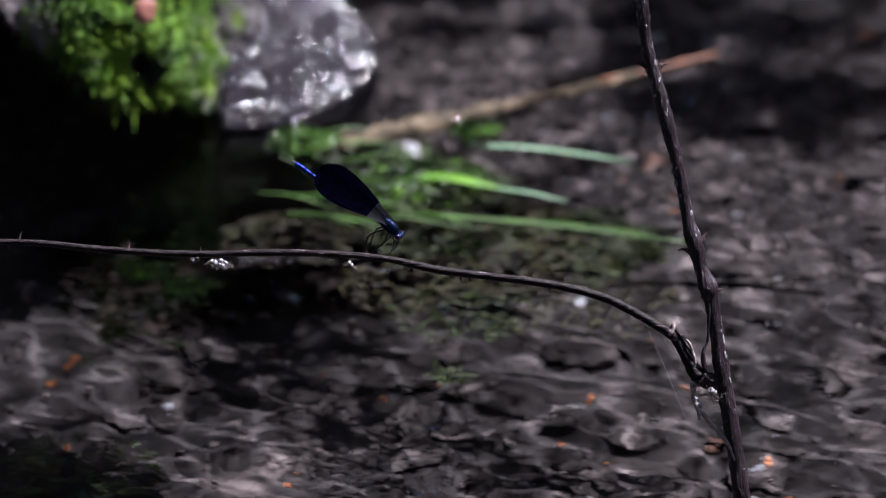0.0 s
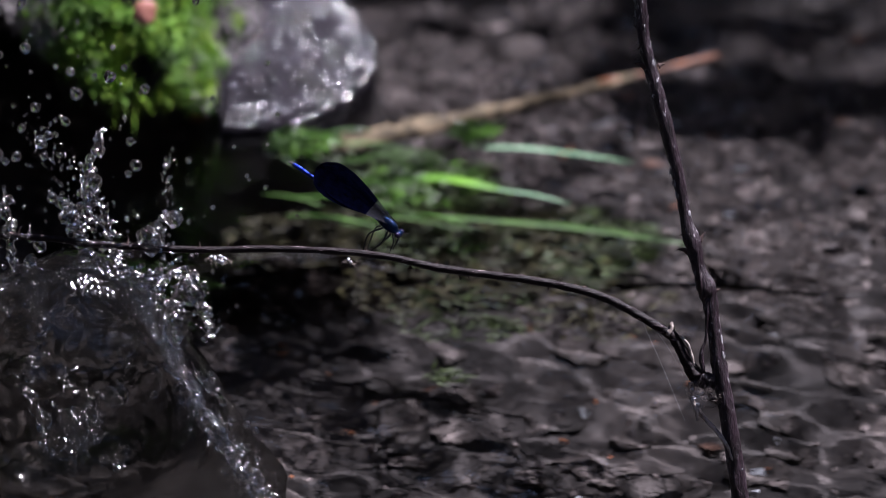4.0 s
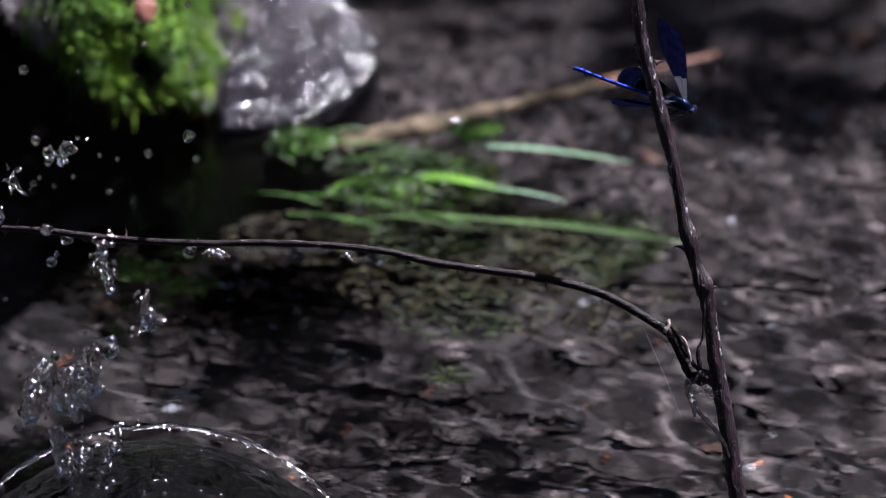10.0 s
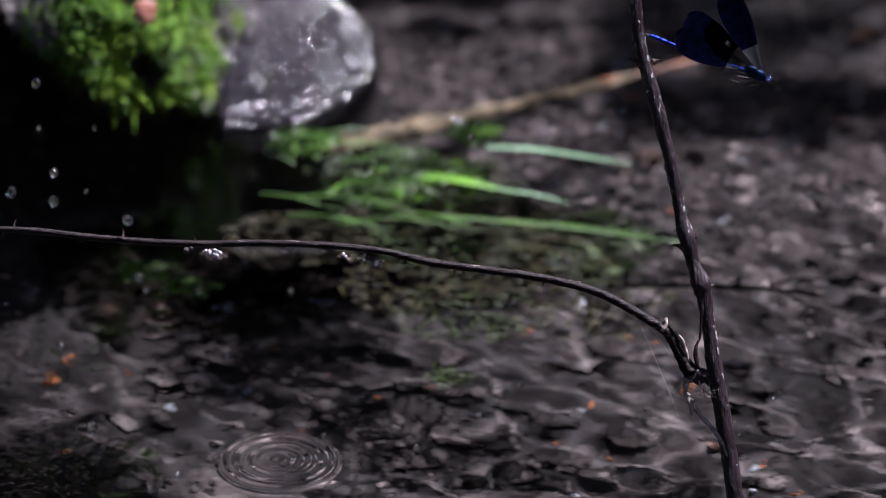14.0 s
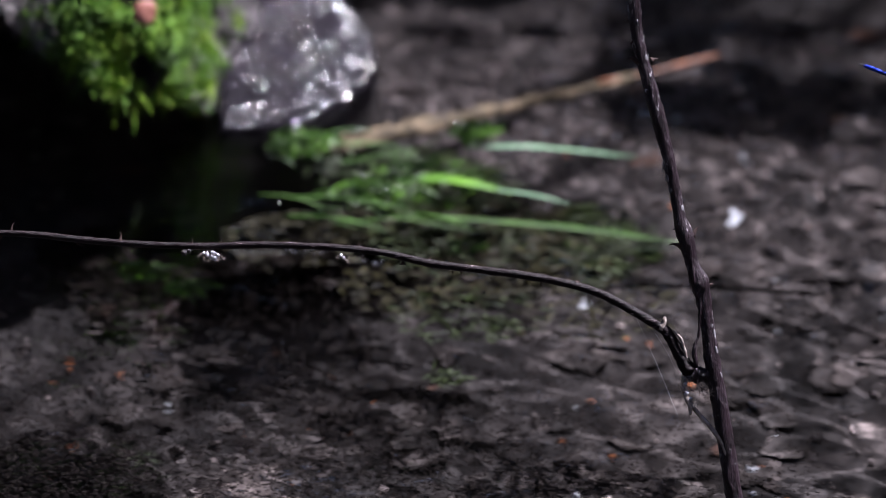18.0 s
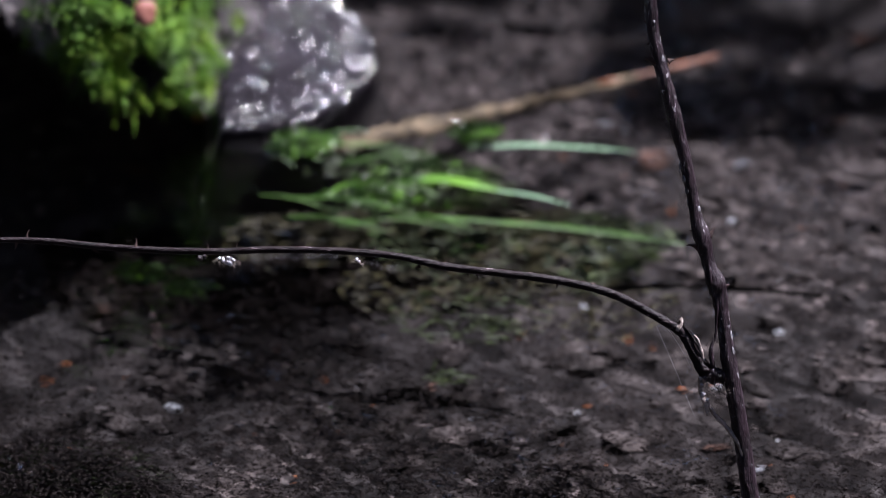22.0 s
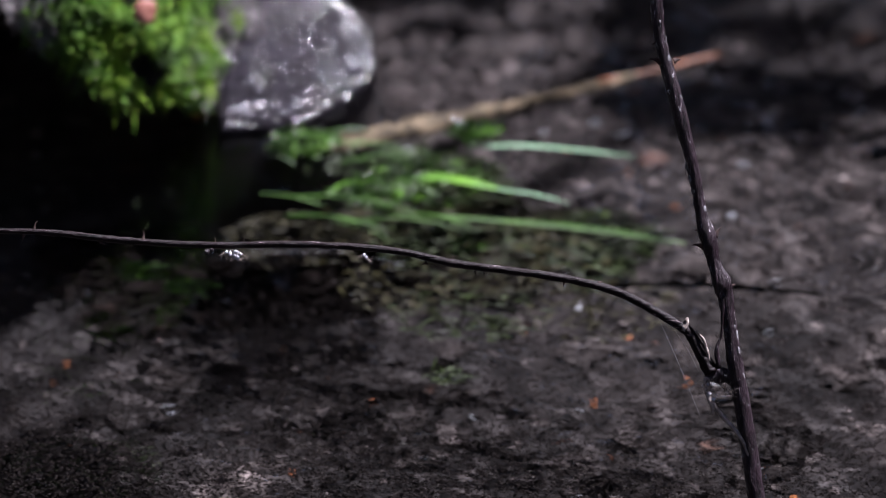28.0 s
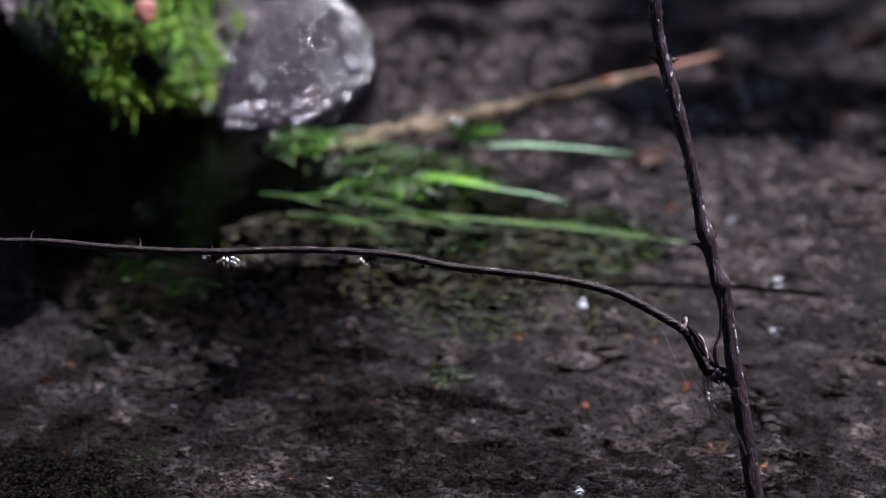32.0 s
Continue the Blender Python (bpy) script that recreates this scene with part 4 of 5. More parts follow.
def strand(name, label, rows, lumps, seed, voxel=0.36):
    """One connected body of water: rows of across, up, radius, behind and lumps of across, up, radius, all in mm."""
    bm = bmesh.new()
    sweep(bm, curve([(x * MM, d * MM, z * MM, r * MM) for x, z, r, d in rows], 8 * len(rows)), 12, rough=0.7, seed=seed)
    rng = random.Random(seed)
    for x, z, r in lumps:
        lump(bm, (x * MM, rng.uniform(-1, 1) * r * 0.5 * MM, z * MM), r * MM, seed + x, 0.35, 1.6, 2)
    ob = part(name, bm, DROP)
    mod = ob.modifiers.new("fuse", "REMESH")
    mod.mode, mod.voxel_size, mod.use_smooth_shade = "VOXEL", voxel * MM, True
    mod = ob.modifiers.new("round", "SMOOTH")
    mod.factor, mod.iterations = 0.6, 2
    mod = ob.modifiers.new("torn", "DISPLACE")
    mod.texture, mod.strength, mod.mid_level = JAG, 1.5 * MM, 0.5
    # sun glints on the strand, added as discs in front of it
    bm = bmesh.new()
    spots = [(x, z, r, d) for x, z, r, d in rows] * 2 + [(x, z, r, 0) for x, z, r in lumps]
    for x, z, r, d in spots:
        for _ in range(2):
            c = Vector((x + rng.gauss(0, r * 0.5), d - r * 1.1 - 0.5, z + rng.gauss(0, r * 0.5) + r * 0.3)) * MM
            glint(bm, c, (SLOPE_SHINE + Vector((rng.gauss(0, 0.05), rng.gauss(0, 0.05), 0))).normalized(), rng.choice((0.08, 0.12, 0.18, 0.3)) * rng.uniform(0.7, 1.2) * MM)
    tagged(part("sparkle", bm, GLINT_DISC, ob, "added discs that make the sun glints on the moving water"), kind="stuff")
    return tagged(ob, label, "water splash", "splash strands")


def ligament(top_t, top_x, top_z, vx, tall, wide, seed):
    """A ragged thrown strand of water about tall x wide mm that is highest at top_t."""
    rng = random.Random(seed)
    n = max(4, int(tall / 3))
    rows, lumps = [], []
    x = 0.0
    for i in range(n):
        x += rng.gauss(0, wide * 0.14)
        end = min(i, n - 1 - i)
        rows.append((x, (i / (n - 1) - 0.5) * tall, (0.3 if end == 0 else rng.choice((0.5, 0.8, 1.2, 1.7))) * wide * 0.2, rng.gauss(0, 0.6)))
        if rng.random() < 0.6:
            lumps.append((x + rng.gauss(0, wide * 0.25), rows[-1][1] + rng.gauss(0, 1.2), wide * rng.uniform(0.12, 0.27)))
        for _ in range(3):
            lumps.append((x + rng.gauss(0, wide * 0.3), rows[-1][1] + rng.gauss(0, 2), rng.uniform(0.45, 1.0)))
    ob = strand("water_strand", "ragged strand of clear water thrown up by the splash", rows, lumps, seed)
    vz = math.sqrt(2 * FALL * (top_z + 92))
    t0 = top_t - vz / FALL
    land = top_t + vz / FALL
    rows = [(0.0, top_x, -180, 0), (1.0, top_x, -150, 0)]
    start = max(2.0, t0)
    if t0 > 1.2:
        rows.append((t0 - 0.2, top_x - vx * (top_t - t0), -150, 0))
    n = int((land - start) / 0.4)
    rows += [(t, top_x + vx * (t - top_t), top_z - FALL / 2 * (t - top_t) ** 2, 0) for t in np.linspace(start, land, n + 1)]
    rows += [(land + 0.5, rows[-1][1], -150, 0), (32.0, rows[-1][1], -180, 0)]
    STRANDS.append((ob, rows, rng.uniform(-5, 5)))


for a in ((7.0, -130, 55, -10, 13, 12, 1), (6.9, -105, 33, 0, 13, 9, 2), (6.6, -113, 17, -8, 22, 10, 3), (6.3, -142, 11, 3.4, 18, 9, 4), (5.5, -143, 17, 0, 24, 9, 5), (7.2, -123, 37, 3.5, 11, 10, 6),
          (8.0, -135, 45, -3, 7, 8, 7), (8.5, -124, 45, -3, 6, 9, 8), (7.5, -111, 35, -1.4, 9, 9, 9), (6.5, -126, -17, 2.3, 30, 7, 10), (5.5, -118, 36, 1, 34, 9, 11), (4.2, -120, 2, 1, 26, 12, 12), (7.2, -124, -2, 0, 26, 18, 13),
          (3.6, -140, -14, 2, 20, 9, 14)):
    ligament(*a)

# the ragged right-hand rim of the dome
rng = random.Random(8)
rim_rows = curve([(-144, 21, 0.9, 0), (-134, -3, 1.5, 0), (-126, -22, 1.9, -1), (-114, -40, 2.3, -2), (-101, -60, 2.5, -3), (-88, -80, 2.8, -4), (-80, -98, 3.0, -5)], 30)
rim = strand("splash_rim", "glittering ragged rim of the rising water dome", [(x + rng.gauss(0, 0.9), z, r * rng.uniform(0.45, 1.3), d) for x, z, r, d in rim_rows],
             [(x + rng.gauss(0.6, 3.0), z + rng.gauss(0, 1.4), rng.uniform(0.4, 1.5)) for x, z, r, d in rim_rows for _ in range(7)], 21)
RIM = [(0, -20, -190), (0.9, -20, -180), (1.2, -14, -80), (1.4, -10, -46), (1.6, -5, -22), (2, 0, 0), (2.6, 9, 1), (3, 15, 0), (3.5, 21, -1), (5.5, 36, -2), (6, 40, -2.5), (6.4, 41, -3),
       (7, 44, -17), (7.5, 44, -34), (8, 44, -50), (8.4, 44, -66), (8.8, 44, -90), (9.3, 44, -140), (9.8, 44, -190), (32, 44, -190)]
crest_rows = curve([(-156, -25, 1.0, 0), (-140, -20, 1.6, 0), (-124, -18, 1.5, -1), (-110, -21, 1.8, -2), (-99, -19, 1.6, -2), (-92, -26, 1.8, -2), (-88, -40, 1.5, -3)], 26)
top_rim = strand("splash_rim", "ragged glittering crest along the top of the water dome", [(x, z + rng.gauss(0, 0.8), r * rng.uniform(0.45, 1.2), d) for x, z, r, d in crest_rows],
                 [(x + rng.gauss(0, 1.6), z + rng.gauss(0.6, 2.4), rng.uniform(0.4, 1.4)) for x, z, r, d in crest_rows for _ in range(6)], 33)
TOP_RIM = [(0, -12, -190), (1.6, -12, -170), (2.2, -10, -60), (2.6, -6, -14), (3, 0, 0), (3.5, 5, 8), (4.2, 12, 10), (4.8, 16, -30), (5.4, 18, -150), (32, 18, -190)]
for i in range(90):
    x, z, r, d = rim_rows[rng.randrange(30)]
    ox, oz, dx, dz = rng.gauss(-1, 5), rng.gauss(2, 5), rng.gauss(0, 1.6), rng.uniform(-1, 5)
    ob = new("water_drop", KINDS[i % 5])
    ob.scale = (rng.choice((0.4, 0.6, 0.9, 1.3)) * rng.uniform(0.8, 1.2) * MM,) * 3
    tagged(ob, "clear glinting drop of water breaking off the splash rim", "water drop", "water drops")
    DROPS.append((ob, [(t, x + ox + a + dx * max(0, t - 2) * 0.6, z + oz + b + dz * min(max(0, t - 1.4), 3) * 0.8, d) for t, a, b in RIM], (rng.uniform(-70, 70), rng.uniform(-70, 70), rng.uniform(0, 360))))


def spray(label, line, count, wide, seed, small=0.22, big=0.55):
    """Fine drops that fly together along a line of across, up, in mm."""
    rng = random.Random(seed)
    bm = bmesh.new()
    for _ in range(count):
        x, z = line[rng.randrange(len(line))][:2]
        lump(bm, ((x + rng.gauss(0, wide)) * MM, rng.gauss(-1, 2) * MM, (z + rng.gauss(0, wide * 1.3)) * MM), rng.uniform(small, big) * MM, rng.random() * 9, 0.5, 1.6, 1, (1, 1, rng.uniform(0.8, 1.8)))
        # a sun glint among the drops, as a tilted disc
        if rng.random() < 0.4:
            c = Vector((x + rng.gauss(0, wide), rng.gauss(-3, 2), z + rng.gauss(0, wide * 1.3))) * MM
            glint(bm, c, (SLOPE_SHINE + Vector((rng.gauss(0, 0.05), rng.gauss(0, 0.05), 0))).normalized(), rng.uniform(0.07, 0.2) * MM, mat=1)
    return tagged(part("spray", bm, [DROP, GLINT_DISC]), label, "water spray", "spray", kind="stuff")


SPRAYS = [(spray("glittering fine spray along the splash rim", rim_rows, 420, 2.6, 1), RIM), (spray("glittering fine spray along the dome's crest", crest_rows, 200, 2.6, 4), TOP_RIM)]
crown = curve([(-152, 20), (-142, 8), (-135, -12), (-133, -30), (-124, -36), (-112, -42), (-104, -56)], 24)
SPRAYS.append((spray("glittering fine spray over the splash", crown, 260, 3.5, 2), [(0, -8, -190), (1.1, -8, -180), (1.5, -7, -70), (2, -5, -16), (2.5, 0, 4), (3, 5, 14), (3.5, 9, 20), (5.5, 20, 14), (6, 22, 4), (7, 24, -22), (8, 25, -60), (9, 25, -120), (10, 25, -190), (32, 25, -190)]))
string = curve([(-96, -8), (-97, -24), (-98, -40), (-99, -56)], 16)
SPRAYS.append((spray("thin string of flying drops beside the splash", string, 95, 1.0, 3, 0.28, 0.75), [(0, 0, -190), (1.0, 0, -150), (1.5, 0, -34), (2, 0, 0), (2.5, 1, 22), (3, 2, 34), (3.5, 3, 40), (4.5, 5, 40), (5.5, 7, 24), (6.5, 9, -14), (7.5, 11, -60), (8.5, 12, -120), (9.5, 12, -190), (32, 12, -190)]))


def bell(name, label, profile, wave, seed, mat, fine=1.0):
    """A body of water on its axis: profile rows of radius and height in mm, with swirls and ripples on it."""
    bm = bmesh.new()
    line = curve(profile, 110)
    n = 220
    rings = []
    for r, z in line:
        ring = []
        for k in range(n):
            q = 6.2832 * k / n
            p = Vector((math.cos(q) * r, math.sin(q) * r, z)) * 0.05 + Vector((seed, seed, seed))
            bend = noise.noise_vector(p * 1.7) * 0.5
            e = wave * (noise.noise(p) + 0.4 * noise.noise(p * 3.1 + bend) + 0.16 * fine * noise.noise((p + bend) * 9) + 0.05 * fine * noise.noise((p + bend) * 22))
            rr = max(0.05, r + e * min(1.0, r / 12))
            ring.append(bm.verts.new((rr * math.cos(q) * MM, rr * math.sin(q) * MM, (z + e * (0.6 - 0.4 * float(smooth(5, 50, r)))) * MM)))
        rings.append(ring)
    for a, b in zip(rings, rings[1:]):
        for k in range(n):
            bm.faces.new((a[k], a[(k + 1) % n], b[(k + 1) % n], b[k]))
    bm.faces.new(rings[-1])
    bm.faces.new(rings[0][::-1])
    ob = part(name, bm, mat)
    ob.visible_shadow = False
    return tagged(ob, label, "water splash")


dome = bell("water_dome", "rising bell of murky clear water closing over the splash", [(74, -14), (67, 0), (59, 18), (50, 36), (40, 55), (30, 70), (19, 80), (8, 85), (0.3, 86)], 1.5, 3, DOME, 1.6)
swell = bell("water_swell", "low smooth swell of clear water with a bright rim", [(62, -34), (66, -14)] + [(66 * math.cos(q * 0.1571), 50 * math.sin(q * 0.1571)) for q in range(0, 10)] + [(0.3, 50)], 1.6, 9, SWELL, 2.4)

rng = random.Random(77)
part("crest", tube([(72 * math.cos(radians(q)) * MM, (40.0 * math.sin(radians(q)) - 1) * MM, (46.0 * math.sin(radians(q)) + rng.gauss(0.3, 0.5)) * MM, rng.choice((0.45, 0.7, 1.0)) * MM) for q in range(168, 8, -8)], 140, sides=9, rough=1.0), DROP, swell, "bright thin crest of the swell")
# sun glints along the crest, added as tilted discs
bm = bmesh.new()
for i in range(300):
    q = radians(rng.uniform(12, 166))
    c = Vector((72 * math.cos(q), 40.0 * math.sin(q) - 3, 46.0 * math.sin(q) + rng.gauss(0.4, 0.5))) * MM
    glint(bm, c, (SHINE + Vector((rng.gauss(0, 0.05), rng.gauss(0, 0.05), 0))).normalized(), rng.uniform(0.08, 0.3) * MM)
tagged(part("sparkle", bm, GLINT_DISC, swell, "added discs that make the sun glints along the crest"), kind="stuff")
for i in range(30):
    r1, q = rng.uniform(5, 60), radians(rng.uniform(-170, -10))
    bm = bmesh.new()
    c = Vector((r1 * math.cos(q), r1 * math.sin(q), 50 * math.sqrt(1 - (r1 / 66) ** 2) + 0.6)) * MM
    r = rng.uniform(0.4, 1.4)
    lump(bm, c, r * MM, i, 0.4, 1.5, 2)
    # the bubble's highlight is a disc of its own
    glint(bm, c + Vector((0.2, -1.1, 0.8)) * r * MM, SHINE, r * 0.18 * MM, mat=1)
    part("bubble", bm, [DROP, GLINT_DISC], swell, "small glinting bubble")


def ripple(x, y, r, seed):
    """A train of round ripples."""
    bm = bmesh.new()
    n, m = 60, 72
    rings = []
    for i in range(n + 1):
        u = i / n
        h = 0.17 * math.sin(u * 6.283 * 4.5) * math.sin(u * 3.14) ** 0.7 - 2.0 * max(0.0, (u - 0.85) / 0.15) ** 2
        rings.append([bm.verts.new((r * u * math.cos(6.2832 * k / m) if i else 1e-5 * math.cos(6.2832 * k / m), r * u * math.sin(6.2832 * k / m) if i else 1e-5 * math.sin(6.2832 * k / m), h * MM)) for k in range(m)])
    for a, b in zip(rings, rings[1:]):
        for k in range(m):
            bm.faces.new((a[k], b[k], b[(k + 1) % m], a[(k + 1) % m]))
    ob = part("ripple", bm, WATER)
    ob.location = (x, y, -0.25)
    ob.visible_shadow = False
    return tagged(ob, "round ripples spreading on the stream surface", "ripple", "ripples")


RIPPLES = [(ripple(-0.057, 0.004, 0.022, 2), 13.0, 13.7, 15.0, 15.8), (ripple(0.148, 0.154, 0.026, 3), 26.5, 28.0, 40, 41)]

# the cloud of silt flocs that the splash stirs up and the current carries along
FLOC = material("stirred_silt", (0.026, 0.0222, 0.0213), (0.05, 0.0428, 0.041), 1.0, 30, 200, 0.0, spec=0.0, vary=0.2)
rng = np.random.RandomState(52)
count = 130000
tetra = np.array([(1, 1, 1), (-1, -1, 1), (-1, 1, -1), (1, -1, -1)], float) * 0.58
sides = np.array([(0, 2, 1), (0, 1, 3), (0, 3, 2), (1, 2, 3)])
mid = np.stack([-0.85 * rng.beta(1.5, 1.0, count), -0.03 + 0.20 * rng.beta(1.0, 1.6, count), -0.006 - 0.05 * rng.random_sample(count)], -1)
size = rng.uniform(0.0004, 0.0008, (count, 1, 1)) * rng.uniform(0.5, 1.4, (count, 1, 3)) * [1.3, 1.0, 0.6]
silt_cloud = sheet("silt_cloud", (tetra[None] * size * rng.choice((-1, 1), (count, 1, 3)) + mid[:, None]).reshape(-1, 3), (sides[None] + 4 * np.arange(count)[:, None, None]).reshape(-1, 3), FLOC)
tagged(silt_cloud, "brown cloud of stirred silt flocs drifting under the water surface", "silt", kind="stuff")

# ---- stones on the bed ----
STONES = []
for k in range(8):
    bm = bmesh.new()
    lump(bm, (0, 0, 0), 1.0, 40 + k, 0.35, 1.2, 2, (1, 0.75, 0.18))
    me = bpy.data.meshes.new("pebble")
    bm.to_mesh(me)
    bm.free()
    me.materials.append(PEBBLE)
    me.polygons.foreach_set("use_smooth", [True] * len(me.polygons))
    STONES.append(me)
rng = random.Random(31)
for i in range(300):
    x, y = rng.uniform(-0.21, 0.21), rng.uniform(-0.07, 0.44)
    r = min(0.011, 0.0045 * math.exp(rng.gauss(0.1, 0.45)))
    ob = new("pebble", STONES[i % 8])
    z = float(bed_height(np.array([x]), np.array([y]))[0])
    ob.matrix_world = pose(x, y, z - r * 0.15, rng.uniform(-25, 25), rng.uniform(-25, 25), rng.uniform(0, 360)) @ Matrix.Scale(r, 4)
    ob.parent = ground

# dead leaves sunk on the bed
LEAVES = []
for k in range(7):
    shape_rng = random.Random(70 + k)
    bm = bmesh.new()
    wide, bow, hook = shape_rng.uniform(0.24, 0.42), shape_rng.uniform(0.02, 0.06), shape_rng.uniform(-0.15, 0.15)
    rows = []
    for i in range(9):
        u = i / 8
        w = wide * math.sin(math.pi * min(1, 0.03 + u * 0.97) ** 0.8) * (1 + 0.12 * (-1) ** i) + 0.012
        rows.append([(u - 0.5, hook * math.sin(3 * u) + v * w, bow * (v * v - 0.5) + 0.025 * math.sin(6 * u + k)) for v in (-1, -0.5, 0, 0.5, 1)])
    for lift, flip in ((0.012, False), (-0.012, True)):
        g = [[bm.verts.new((x, y, z + lift)) for x, y, z in r] for r in rows]
        for a, b in zip(g, g[1:]):
            for j in range(4):
                q = (a[j], b[j], b[j + 1], a[j + 1])
                bm.faces.new(q[::-1] if flip else q)
    for mat in (SUNK_LEAF, RED_LEAF):
        me = bpy.data.meshes.new("sunken_leaf")
        bm.to_mesh(me)
        me.materials.append(mat)
        me.polygons.foreach_set("use_smooth", [True] * len(me.polygons))
        LEAVES.append(me)
    bm.free()
rng = random.Random(83)
for i in range(230):
    x, y = rng.uniform(-0.2, 0.22), rng.uniform(0.0, 0.46)
    red = rng.random() < 0.06
    ob = new("sunken_leaf", LEAVES[2 * (i % 7) + int(red)])
    ob.matrix_world = pose(x, y, bed_at(x, y) + 0.0025, rng.gauss(0, 5), rng.gauss(0, 5), rng.uniform(0, 360)) @ Matrix.Scale(rng.uniform(0.008, 0.024) * (0.6 if red else 1), 4)
    tagged(ob, "rusty red dead leaf sunk on the stream bed" if red else "brown dead leaf sunk on the stream bed", "leaf", "sunken leaves")

# fine gravel, and bright grains coloured as sparks of caustic light
base = bmesh.new()
bmesh.ops.create_icosphere(base, subdivisions=1, radius=1.0)
shape = np.array([v.co[:] for v in base.verts])
tris = np.array([[v.index for v in f.verts] for f in base.faces])
base.free()


def scatter(name, label, mat, spots, seed):
    """Small uneven stones on the bed: x, y and radius each."""
    rng = np.random.RandomState(seed)
    verts, faces = [], []
    for i, (x, y, r) in enumerate(spots):
        z = float(bed_height(np.array([x]), np.array([y]))[0])
        m = np.array(Euler(rng.uniform(0, 6, 3)).to_matrix())
        verts.append((shape * rng.uniform(0.6, 1.2, (len(shape), 1)) * [1, 0.8, 0.6]) @ m * r + [x, y, z + r * 0.5])
        faces.append(tris + i * len(shape))
    tagged(sheet(name, np.vstack(verts), np.vstack(faces), mat), label, "gravel", kind="stuff")


rng = np.random.RandomState(6)
# dense pale clusters brighten the right and far bed in place of light
scatter("gravel", "fine pale brown gravel, denser where the stream bed looks better lit", GRAVEL,
        [(rng.normal(0.15, 0.05), rng.normal(0.28, 0.055), rng.uniform(0.0008, 0.0024)) for _ in range(1800)]
        + [(rng.uniform(-0.2, 0.22), rng.uniform(-0.08, 0.42), rng.uniform(0.0012, 0.0034)) for _ in range(500)]
        + [(rng.normal(0.05, 0.07), rng.normal(0.38, 0.05), rng.uniform(0.0012, 0.003)) for _ in range(2000)], 1)
scatter("gravel", "orange grains standing in for caustic sparks on the stream bed", ORANGE_SPARK, [(rng.uniform(-0.16, 0.2), rng.uniform(-0.05, 0.4), rng.uniform(0.001, 0.0024)) for _ in range(60)], 2)
scatter("gravel", "white grains standing in for caustic sparks on the stream bed", WHITE_SPARK, [(rng.normal(0.1, 0.08), rng.uniform(-0.05, 0.36), rng.uniform(0.0014, 0.0034)) for _ in range(45)], 3)


def wing_row(t, turn, lean, face, side, fore, body):
    """A wing's pose on the body: turn from ahead over the top to the tail in the slope, lean towards the camera, face: 0 is broadside to it, 90 edge on."""
    a, f = radians(turn), radians(lean)
    s = Vector((math.cos(f) * math.cos(a), -math.sin(f), math.cos(f) * math.sin(a)))
    c = Vector((math.sin(a), 0, -math.cos(a)))
    c = Matrix.Rotation(radians(face), 3, s) @ c
    m = Matrix((s, c, s.cross(c))).transposed()
    return (t, Matrix.Translation(WINGS[(side, fore)].location) @ (body.to_3x3().inverted() @ m).to_4x4())


def even(rows, step=0.1, end=18.0):
    """Rows of numbers made denser, in straight steps."""
    rows = np.array(rows, float)
    ts = np.arange(rows[0][0], end + step / 2, step)
    return [(t, *[np.interp(t, rows[:, 0], rows[:, i]) for i in range(1, rows.shape[1])]) for t in ts]


def fly_turn(nose):
    return pose(0, 0, 0, 22, nose, -9)


